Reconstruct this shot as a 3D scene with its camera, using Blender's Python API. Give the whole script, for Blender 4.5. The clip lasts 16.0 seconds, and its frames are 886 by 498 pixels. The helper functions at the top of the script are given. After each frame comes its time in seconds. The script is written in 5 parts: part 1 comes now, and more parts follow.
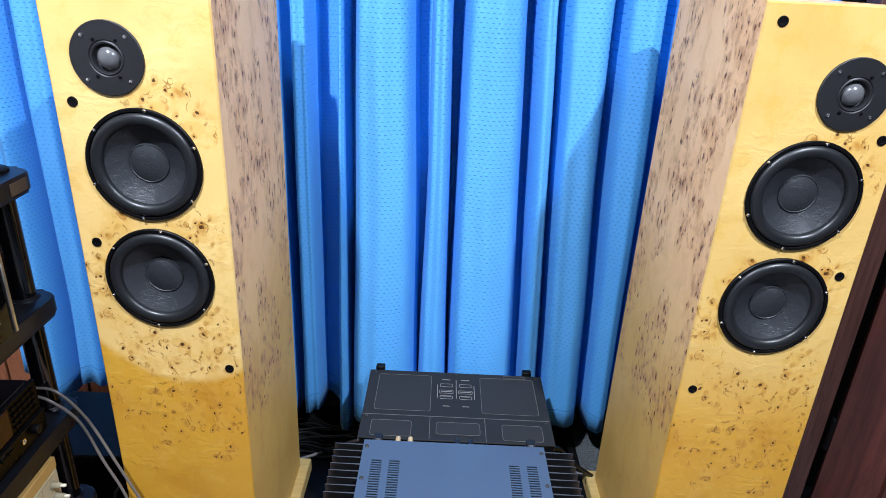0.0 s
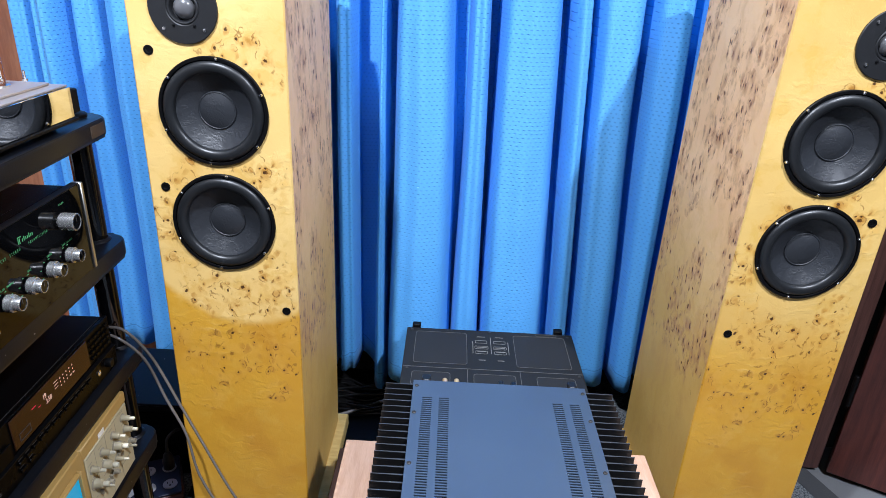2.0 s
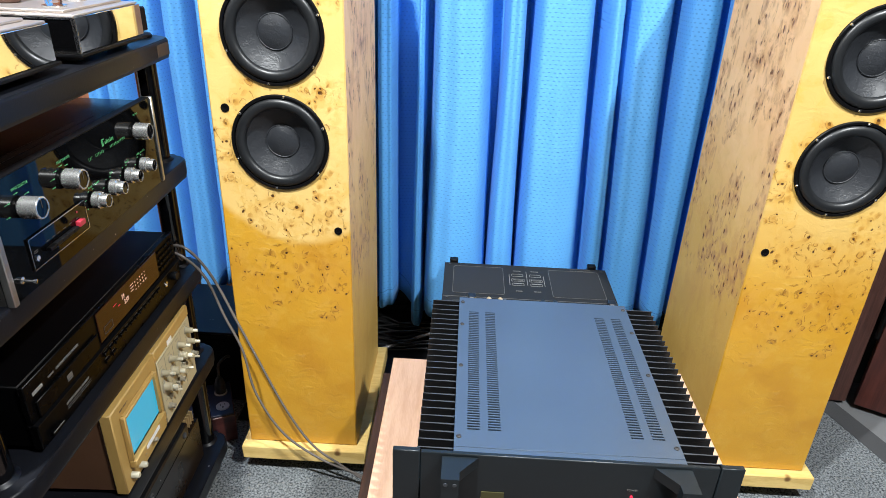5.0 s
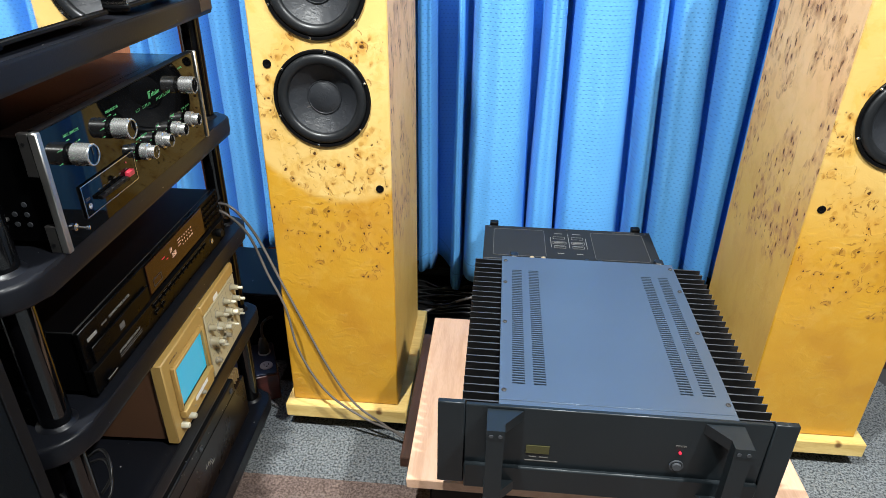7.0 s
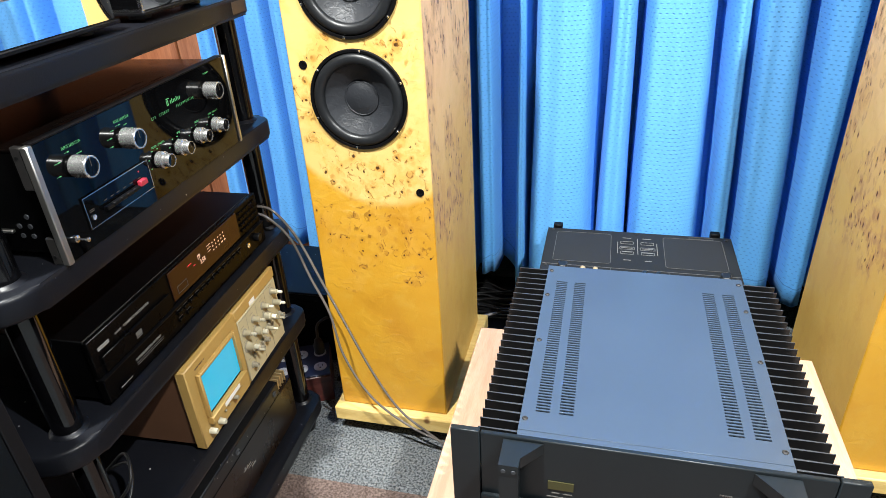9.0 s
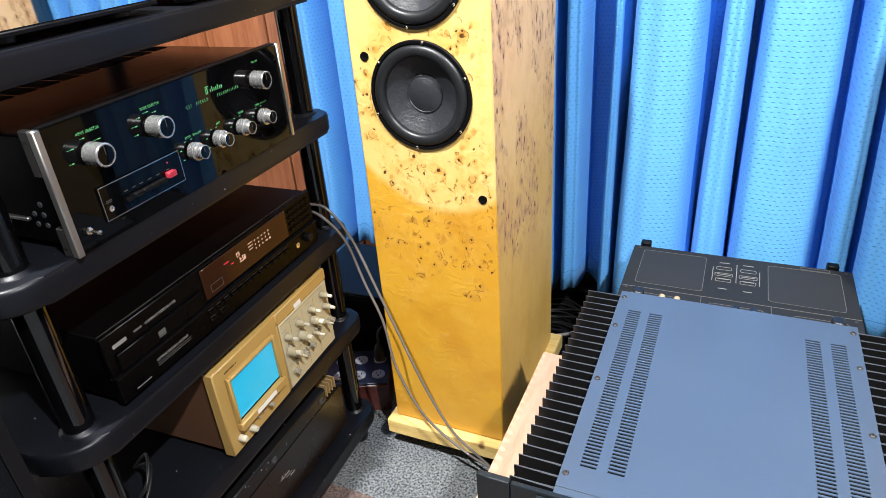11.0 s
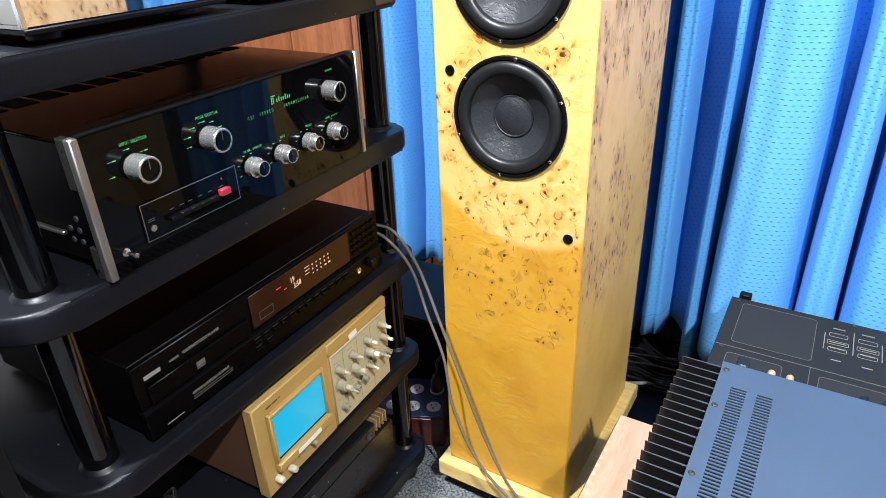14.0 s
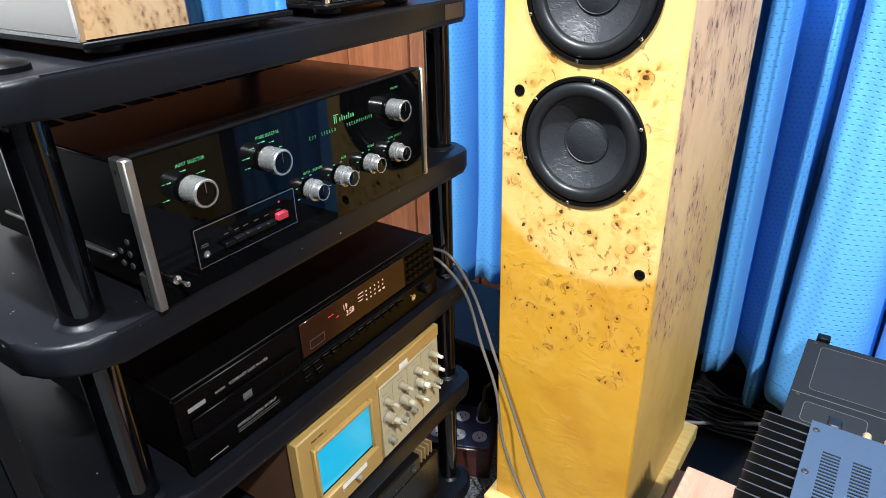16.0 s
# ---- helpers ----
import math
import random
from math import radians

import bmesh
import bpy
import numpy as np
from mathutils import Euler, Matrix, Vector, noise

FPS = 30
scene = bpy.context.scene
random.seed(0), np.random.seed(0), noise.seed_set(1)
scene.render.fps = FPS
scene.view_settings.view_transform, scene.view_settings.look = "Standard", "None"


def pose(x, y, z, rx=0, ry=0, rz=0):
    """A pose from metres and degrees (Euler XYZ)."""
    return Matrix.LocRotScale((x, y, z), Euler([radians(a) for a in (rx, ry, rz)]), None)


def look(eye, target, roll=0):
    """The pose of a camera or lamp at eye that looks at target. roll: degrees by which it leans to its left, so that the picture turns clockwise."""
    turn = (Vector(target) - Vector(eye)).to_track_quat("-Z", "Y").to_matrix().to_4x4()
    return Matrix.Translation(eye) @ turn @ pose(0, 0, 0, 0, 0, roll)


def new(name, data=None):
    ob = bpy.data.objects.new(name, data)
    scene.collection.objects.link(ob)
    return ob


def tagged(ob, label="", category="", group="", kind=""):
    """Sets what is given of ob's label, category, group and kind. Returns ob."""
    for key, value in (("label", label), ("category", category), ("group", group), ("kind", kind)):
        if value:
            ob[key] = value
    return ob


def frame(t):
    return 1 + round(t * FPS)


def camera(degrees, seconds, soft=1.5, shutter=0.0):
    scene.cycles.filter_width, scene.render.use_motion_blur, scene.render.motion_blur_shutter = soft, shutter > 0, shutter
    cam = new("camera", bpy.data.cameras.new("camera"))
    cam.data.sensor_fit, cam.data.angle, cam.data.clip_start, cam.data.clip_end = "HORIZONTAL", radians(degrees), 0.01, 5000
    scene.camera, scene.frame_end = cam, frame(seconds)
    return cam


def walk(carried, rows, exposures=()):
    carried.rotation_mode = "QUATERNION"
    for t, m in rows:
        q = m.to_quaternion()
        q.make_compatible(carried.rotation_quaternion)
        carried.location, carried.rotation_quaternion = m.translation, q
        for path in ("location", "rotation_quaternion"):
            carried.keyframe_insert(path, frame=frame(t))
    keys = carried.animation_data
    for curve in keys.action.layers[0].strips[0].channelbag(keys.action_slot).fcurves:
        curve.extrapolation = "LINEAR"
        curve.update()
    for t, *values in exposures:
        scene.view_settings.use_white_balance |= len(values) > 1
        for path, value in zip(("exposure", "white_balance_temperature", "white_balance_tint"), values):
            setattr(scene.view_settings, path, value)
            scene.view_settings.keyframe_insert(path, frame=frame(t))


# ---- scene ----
cam = camera(68.8, 16.0, 0.6)
PATH = [
    (0, (0.035, 0.035, 1.227), (0.049, 1.873, 0.44), 2.9),
    (0.5, (0.012, 0.013, 1.22), (0.024, 1.849, 0.427), 3.0),
    (1, (-0.007, -0.008, 1.206), (0.006, 1.827, 0.409), 3.0),
    (1.5, (-0.022, -0.025, 1.188), (-0.012, 1.806, 0.385), 3.0),
    (2, (-0.036, -0.047, 1.174), (-0.039, 1.781, 0.363), 3.0),
    (2.5, (-0.044, -0.073, 1.164), (-0.057, 1.755, 0.352), 2.9),
    (3, (-0.056, -0.087, 1.148), (-0.08, 1.738, 0.329), 2.8),
    (3.5, (-0.066, -0.096, 1.133), (-0.1, 1.723, 0.303), 2.7),
    (4, (-0.076, -0.111, 1.123), (-0.116, 1.701, 0.275), 2.5),
    (6.5, (-0.097, -0.14, 1.071), (-0.189, 1.623, 0.13), 1.6),
    (7, (-0.101, -0.136, 1.067), (-0.249, 1.614, 0.109), 0.8),
    (7.5, (-0.093, -0.123, 1.065), (-0.314, 1.613, 0.096), -0.3),
    (8, (-0.07, -0.1, 1.061), (-0.377, 1.619, 0.086), -1.5),
    (8.5, (-0.039, -0.073, 1.058), (-0.418, 1.631, 0.082), -2.4),
    (9, (-0.001, -0.047, 1.06), (-0.459, 1.637, 0.083), -3.3),
    (11.5, (0.038, 0.089, 1.016), (-0.772, 1.653, 0.07), -4.1),
    (12, (0.032, 0.102, 1.023), (-0.817, 1.649, 0.082), -3.7),
    (12.5, (0.019, 0.117, 1.022), (-0.852, 1.655, 0.086), -3.2),
    (13, (0.006, 0.139, 1.018), (-0.891, 1.664, 0.085), -2.9),
    (13.5, (-0.005, 0.157, 1.014), (-0.922, 1.671, 0.083), -2.7),
    (14, (-0.025, 0.171, 1.011), (-0.967, 1.671, 0.082), -2.3),
    (14.5, (-0.041, 0.183, 1.01), (-1.011, 1.667, 0.085), -2.0),
    (15, (-0.055, 0.196, 1.011), (-1.049, 1.667, 0.09), -1.8),
    (15.5, (-0.069, 0.199, 1.015), (-1.091, 1.657, 0.103), -1.7),
    (16, (-0.083, 0.207, 1.011), (-1.133, 1.652, 0.109), -1.6),
]
walk(cam, [(t, look(eye, target, roll)) for t, eye, target, roll in PATH], exposures=[(0.0, -0.22, 5700, 16), (3.5, -0.22, 5830, 17), (4.0, 0.10, 6160, 15), (6.5, 0.11, 6480, 10), (7.0, 0.09, 6520, 10), (7.5, 0.03, 6540, 10), (8.0, 0.34, 6600, 10), (9.0, 0.41, 6600, 11), (11.5, 0.43, 6540, 15), (12.0, 0.42, 6490, 15), (16.0, 0.38, 6180, 12)])

# ---- world and light ----
FLOOR = -0.03
world = bpy.data.worlds.new("room_air")
scene.world = world
world.use_nodes = True
world.node_tree.nodes["Background"].inputs[0].default_value = (0.75, 0.85, 1.0, 1)
world.node_tree.nodes["Background"].inputs[1].default_value = 0.001


def area_lamp(name, loc, target, sx, sy, watts, colour):
    data = bpy.data.lights.new(name, "AREA")
    data.shape, data.size, data.size_y, data.energy, data.color = "RECTANGLE", sx, sy, watts, colour
    ob = new(name, data)
    ob.matrix_world = look(loc, target)
    return ob


LAMPS = [(-0.575, -0.02, 92.0), (0.98, -0.12, 90.0)]
for lx, ly, watts in LAMPS:
    area_lamp("ceiling_lamp_light", (lx, ly, 2.505), (lx, ly, 0), 0.06, 0.06, watts, (0.97, 1.0, 0.98))


# ---- materials ----
def nodes_of(name):
    m = bpy.data.materials.new(name)
    m.use_nodes = True
    nt = m.node_tree
    return m, nt, nt.nodes["Principled BSDF"]


def add(nt, kind, **kw):
    n = nt.nodes.new(kind)
    for k, v in kw.items():
        if k == "operation":
            n.operation = v
        elif k == "blend":
            n.blend_type = v
        elif k == "feature":
            n.feature = v
        elif k == "clamp":
            n.use_clamp = v
    return n


def put(nt, sock, value):
    if isinstance(value, bpy.types.NodeSocket):
        nt.links.new(value, sock)
    else:
        sock.default_value = value


def calc(nt, op, a, b=0.0, c=0.0, clamp=False):
    n = add(nt, "ShaderNodeMath", operation=op, clamp=clamp)
    put(nt, n.inputs[0], a), put(nt, n.inputs[1], b), put(nt, n.inputs[2], c)
    return n.outputs[0]


def vec(nt, op, a, b=(0, 0, 0)):
    n = add(nt, "ShaderNodeVectorMath", operation=op)
    put(nt, n.inputs[0], a), put(nt, n.inputs[1], b)
    return n.outputs["Value"] if op in ("LENGTH", "DISTANCE") else n.outputs[0]


def smooth(nt, x, lo, hi):
    n = add(nt, "ShaderNodeMapRange")
    n.interpolation_type = "SMOOTHSTEP"
    put(nt, n.inputs[0], x)
    n.inputs[1].default_value, n.inputs[2].default_value = lo, hi
    return n.outputs[0]


def mix(nt, f, a, b, blend="MIX"):
    n = add(nt, "ShaderNodeMix")
    n.data_type, n.blend_type = "RGBA", blend
    put(nt, n.inputs[0], f), put(nt, n.inputs[6], a), put(nt, n.inputs[7], b)
    return n.outputs[2]


def coords(nt, kind="Object", scale=(1, 1, 1)):
    t = nt.nodes.new("ShaderNodeTexCoord")
    if scale == (1, 1, 1):
        return t.outputs[kind]
    return vec(nt, "MULTIPLY", t.outputs[kind], scale)


def cloud(nt, v, scale, detail=3.0, rough=0.5):
    n = nt.nodes.new("ShaderNodeTexNoise")
    put(nt, n.inputs["Vector"], v)
    n.inputs["Scale"].default_value, n.inputs["Detail"].default_value, n.inputs["Roughness"].default_value = scale, detail, rough
    return n.outputs[0]


def relief(nt, bsdf, height, strength, distance):
    n = nt.nodes.new("ShaderNodeBump")
    n.inputs["Strength"].default_value, n.inputs["Distance"].default_value = strength, distance
    put(nt, n.inputs["Height"], height)
    nt.links.new(n.outputs[0], bsdf.inputs["Normal"])


def c4(c, k=1.0):
    return (c[0] * k, c[1] * k, c[2] * k, 1)


def plain(name, col, rough=0.5, metal=0.0, var=0.12, scale=14.0, grain=0.0, gscale=300.0, coat=0.0, rvar=0.1, emit=None, specks=0.0, spec=0.5):
    """A surface with stains at a large scale, grain at a small one, and uneven gloss."""
    m, nt, b = nodes_of(name)
    v = coords(nt)
    big, fine = cloud(nt, v, scale, 4), cloud(nt, v, gscale, 2)
    tone = calc(nt, "ADD", calc(nt, "MULTIPLY", big, 0.7), calc(nt, "MULTIPLY", fine, 0.3))
    col_out = mix(nt, tone, c4(col, 1 - var), c4(col, 1 + var))
    if specks:
        chip = smooth(nt, cloud(nt, v, 150, 1), 0.84 - specks, 0.86 - specks)
        col_out = mix(nt, chip, col_out, (0.5, 0.5, 0.48, 1))
    nt.links.new(col_out, b.inputs["Base Color"])
    nt.links.new(calc(nt, "ADD", rough - rvar / 2, calc(nt, "MULTIPLY", big, rvar), clamp=True), b.inputs["Roughness"])
    b.inputs["Metallic"].default_value = metal
    b.inputs["Specular IOR Level"].default_value = spec
    b.inputs["Coat Weight"].default_value = coat
    b.inputs["Coat Roughness"].default_value = 0.06
    if grain:
        relief(nt, b, fine, 0.6, grain)
    if emit:
        b.inputs["Emission Color"].default_value = c4(emit[0])
        b.inputs["Emission Strength"].default_value = emit[1]
    return m


CLUSTERS = [(.048, 1.025, .030), (.007, 1.029, .02), (.089, .99, .016), (.064, .83, .030), (.085, .81, .02), (-.053, .821, .022), (-.10, .744, .026),
            (-.081, .672, .018), (-.05, .615, .026), (.009, .59, .026), (.062, .60, .026), (-.012, .575, .02), (.087, .665, .022), (.009, .525, .026),
            (.057, .531, .03), (.084, .549, .028), (.039, .482, .03), (-.072, .457, .022), (-.018, .44, .02), (.105, .467, .02), (.09, .605, .02), (-.10, .52, .018), (-.035, .50, .022), (.075, .40, .016), (-.06, .375, .018)]


def burl(name, front, turned=False):
    """Clear-lacquered burl veneer: pale figure with clusters of dark eyes; u and v in metres."""
    m, nt, b = nodes_of(name)
    uv = coords(nt, "UV")
    if turned:
        uv = vec(nt, "ADD", vec(nt, "MULTIPLY", uv, (-1, 1, 1)), (0.004, 0.030, 0.0))
    sep = nt.nodes.new("ShaderNodeSeparateXYZ")
    nt.links.new(uv, sep.inputs[0])
    u, v = sep.outputs[0], sep.outputs[1]
    warp_n = nt.nodes.new("ShaderNodeTexNoise")
    nt.links.new(uv, warp_n.inputs["Vector"])
    warp_n.inputs["Scale"].default_value, warp_n.inputs["Detail"].default_value = 30.0, 4.0
    warp = vec(nt, "MULTIPLY", vec(nt, "SUBTRACT", warp_n.outputs["Color"], (0.5, 0.5, 0.5)), (0.045, 0.045, 0.0))
    uvd = vec(nt, "ADD", uv, warp)
    big, mid = cloud(nt, uvd, 7, 3), cloud(nt, uvd, 32, 5, 0.65)
    curl = cloud(nt, vec(nt, "MULTIPLY", uvd, (9, 55, 1)), 1.6, 3)
    if front:
        mask = None
        for cu, cv, r in CLUSTERS:
            d = vec(nt, "DISTANCE", vec(nt, "ADD", uv, vec(nt, "MULTIPLY", warp, (0.5, 0.5, 0))), (cu, cv, 0))
            w = calc(nt, "SUBTRACT", 1.0, calc(nt, "DIVIDE", d, r * 2.0))
            mask = w if mask is None else calc(nt, "MAXIMUM", mask, w)
        mask = calc(nt, "MAXIMUM", mask, 0.0)
        # pale colour above a bow, honey below it; turned: darker pale, softer bow
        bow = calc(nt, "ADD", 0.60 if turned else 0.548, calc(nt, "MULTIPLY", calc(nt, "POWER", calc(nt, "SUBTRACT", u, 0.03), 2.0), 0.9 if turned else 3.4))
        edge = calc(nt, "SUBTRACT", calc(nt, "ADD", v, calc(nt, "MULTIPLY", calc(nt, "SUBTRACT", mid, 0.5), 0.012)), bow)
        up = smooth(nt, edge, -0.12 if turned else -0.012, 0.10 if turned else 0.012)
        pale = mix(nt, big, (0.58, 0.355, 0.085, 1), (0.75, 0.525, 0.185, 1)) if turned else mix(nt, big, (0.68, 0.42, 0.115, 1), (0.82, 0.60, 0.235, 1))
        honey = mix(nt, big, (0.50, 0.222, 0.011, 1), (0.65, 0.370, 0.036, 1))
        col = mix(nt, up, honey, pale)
        mottle = cloud(nt, uvd, 17, 5, 0.7)
        col = mix(nt, calc(nt, "MULTIPLY", smooth(nt, mottle, 0.48, 0.68), 0.48), col, (0.60, 0.35, 0.05, 1))
        amber = calc(nt, "MULTIPLY", smooth(nt, cloud(nt, uvd, 5.5, 3), 0.46, 0.66), calc(nt, "SUBTRACT", 0.75, calc(nt, "MULTIPLY", up, 0.6)))
        col = mix(nt, amber, col, (0.46, 0.205, 0.015, 1))
    else:
        streak = cloud(nt, vec(nt, "MULTIPLY", uv, (12, 5, 1)), 1.0, 3)
        mask = calc(nt, "MULTIPLY", smooth(nt, streak, 0.44, 0.53), smooth(nt, v, 0.36, 0.6))
        pink = mix(nt, big, (0.86, 0.475, 0.195, 1), (0.97, 0.65, 0.33, 1))
        gold = mix(nt, big, (0.63, 0.35, 0.070, 1), (0.80, 0.52, 0.150, 1))
        col = mix(nt, smooth(nt, calc(nt, "ADD", v, calc(nt, "MULTIPLY", mid, 0.16)), 0.56, 0.95), gold, pink)
        mottle = cloud(nt, vec(nt, "MULTIPLY", uvd, (1, 0.45, 1)), 26, 5, 0.7)
        col = mix(nt, calc(nt, "MULTIPLY", smooth(nt, mottle, 0.46, 0.70), 0.38), col, (0.60, 0.29, 0.085, 1))
    col = mix(nt, calc(nt, "MULTIPLY", calc(nt, "MULTIPLY", smooth(nt, curl, 0.56, 0.82), smooth(nt, big, 0.48, 0.62)), 0.22), col, (0.90, 0.74, 0.38, 1) if front else (0.90, 0.62, 0.30, 1))
    # eyes, broken outlines round them and long wisps
    rust = (0.42, 0.185, 0.022, 1) if front else (0.47, 0.22, 0.085, 1)
    dusk = (0.060, 0.024, 0.008, 1) if front else (0.125, 0.043, 0.012, 1)
    stretch = (1, 0.8, 1) if front else (1, 0.5, 1)
    at = vec(nt, "MULTIPLY", vec(nt, "ADD", uv, vec(nt, "MULTIPLY", warp, (0.35, 0.35, 0))), stretch)
    broken, fine = cloud(nt, at, 75, 2), cloud(nt, at, 420, 2)
    wisp_at = vec(nt, "MULTIPLY", uvd, (1, 0.6, 1) if front else (1, 0.3, 1))
    wisp_n = cloud(nt, wisp_at, 20 if front else 26, 2.5, 0.5)
    inside = smooth(nt, mask, 0.08, 0.35)
    col = mix(nt, calc(nt, "MULTIPLY", calc(nt, "MULTIPLY", inside, smooth(nt, mid, 0.42, 0.60)), 0.40 if front else 0.28), col, (0.62, 0.34, 0.055, 1) if front else (0.60, 0.33, 0.15, 1))
    for level, weight in ((0.50, 0.7), (0.60, 0.6)) if front else ((0.50, 0.6), (0.58, 0.5)):
        wisp = calc(nt, "SUBTRACT", 1.0, smooth(nt, calc(nt, "ABSOLUTE", calc(nt, "SUBTRACT", wisp_n, level)), 0.003, 0.017))
        wisp = calc(nt, "MULTIPLY", calc(nt, "MULTIPLY", wisp, inside), smooth(nt, broken, 0.50, 0.60))
        col = mix(nt, calc(nt, "MULTIPLY", wisp, weight), col, (0.21, 0.085, 0.012, 1) if front else rust)
    pits = None
    for cell, rare, lo, hi, dark in ((46.0, 0.32, 0.075, 0.12, 0.97), (88.0, 0.58, 0.11, 0.14, 0.94)) if front else ((60.0, 0.15, 0.10, 0.13, 0.95), (105.0, 0.40, 0.13, 0.17, 0.9)):
        vor = nt.nodes.new("ShaderNodeTexVoronoi")
        nt.links.new(at, vor.inputs["Vector"])
        vor.inputs["Scale"].default_value = cell
        psep = nt.nodes.new("ShaderNodeSeparateColor")
        nt.links.new(vor.outputs["Color"], psep.inputs[0])
        here = calc(nt, "MULTIPLY", smooth(nt, psep.outputs[0], rare, rare + 0.05), smooth(nt, mask, 0.05, 0.22))
        size = calc(nt, "ADD", lo, calc(nt, "MULTIPLY", psep.outputs[1], hi))
        near = calc(nt, "ADD", calc(nt, "DIVIDE", vor.outputs["Distance"], size), calc(nt, "MULTIPLY", calc(nt, "SUBTRACT", fine, 0.5), 0.9))
        eye = calc(nt, "MULTIPLY", here, calc(nt, "SUBTRACT", 1.0, smooth(nt, near, 0.7, 1.1)))
        halo = calc(nt, "MULTIPLY", calc(nt, "MULTIPLY", here, calc(nt, "SUBTRACT", 1.0, smooth(nt, near, 1.0, 3.8))), smooth(nt, mid, 0.36, 0.56))
        col = mix(nt, calc(nt, "MULTIPLY", halo, 0.62), col, rust)
        if front and cell < 60:
            band = calc(nt, "SUBTRACT", 1.0, smooth(nt, calc(nt, "ABSOLUTE", calc(nt, "SUBTRACT", near, 2.3)), 0.08, 0.38))
            col = mix(nt, calc(nt, "MULTIPLY", calc(nt, "MULTIPLY", here, band), calc(nt, "MULTIPLY", smooth(nt, broken, 0.45, 0.55), 0.7)), col, (0.20, 0.080, 0.012, 1))
        col = mix(nt, calc(nt, "MULTIPLY", eye, dark), col, dusk)
        pits = eye if pits is None else calc(nt, "MAXIMUM", pits, eye)
    nt.links.new(col, b.inputs["Base Color"])
    b.inputs["Roughness"].default_value = 0.36
    b.inputs["Coat Weight"].default_value = 0.3 if front else 0.0
    b.inputs["Specular IOR Level"].default_value = 0.5 if front else 0.10
    b.inputs["Coat Roughness"].default_value = 0.16
    height = calc(nt, "ADD", calc(nt, "MULTIPLY", curl, smooth(nt, big, 0.40, 0.62)), calc(nt, "MULTIPLY", mid, 0.5))
    relief(nt, b, calc(nt, "SUBTRACT", height, calc(nt, "MULTIPLY", pits, 0.6)), 0.35, 0.0034 if front else 0.0030)
    return m


def cloth():
    """Blue curtain cloth, woven with small staggered dashes; u and v in metres."""
    m, nt, b = nodes_of("blue_curtain_cloth")
    uv = coords(nt, "UV")
    sep = nt.nodes.new("ShaderNodeSeparateXYZ")
    nt.links.new(uv, sep.inputs[0])
    level = nt.nodes.new("ShaderNodeSeparateXYZ")
    nt.links.new(coords(nt), level.inputs[0])
    row = calc(nt, "DIVIDE", level.outputs[2], 0.0098)
    half = calc(nt, "MULTIPLY", calc(nt, "MODULO", calc(nt, "FLOOR", row), 2.0), 0.5)
    along = calc(nt, "FRACT", calc(nt, "ADD", calc(nt, "DIVIDE", sep.outputs[0], 0.0135), half))
    a = calc(nt, "ABSOLUTE", calc(nt, "SUBTRACT", along, 0.5))
    c = calc(nt, "ABSOLUTE", calc(nt, "SUBTRACT", calc(nt, "FRACT", row), 0.5))
    dash = calc(nt, "MULTIPLY", calc(nt, "SUBTRACT", 1.0, smooth(nt, a, 0.13, 0.22)), calc(nt, "SUBTRACT", 1.0, smooth(nt, c, 0.04, 0.16)))
    big = cloud(nt, uv, 5, 3)
    base = mix(nt, big, (0.088, 0.365, 0.84, 1), (0.126, 0.435, 0.90, 1))
    weave = cloud(nt, vec(nt, "MULTIPLY", uv, (900, 500, 1)), 1.0, 1)
    base = mix(nt, calc(nt, "MULTIPLY", weave, 0.25), base, (0.15, 0.50, 0.94, 1))
    col = mix(nt, calc(nt, "MULTIPLY", dash, 0.44), base, (0.012, 0.10, 0.44, 1))
    seam = calc(nt, "SUBTRACT", 1.0, smooth(nt, calc(nt, "ABSOLUTE", calc(nt, "SUBTRACT", sep.outputs[1], 0.052)), 0.0006, 0.0018))
    col = mix(nt, calc(nt, "MULTIPLY", seam, 0.6), col, (0.015, 0.10, 0.40, 1))
    nt.links.new(col, b.inputs["Base Color"])
    b.inputs["Roughness"].default_value = 0.62
    b.inputs["Sheen Weight"].default_value = 0.10
    b.inputs["Sheen Tint"].default_value = (0.5, 0.75, 1, 1)
    relief(nt, b, calc(nt, "SUBTRACT", calc(nt, "MULTIPLY", weave, 0.3), dash), 0.6, 0.0016)
    return m


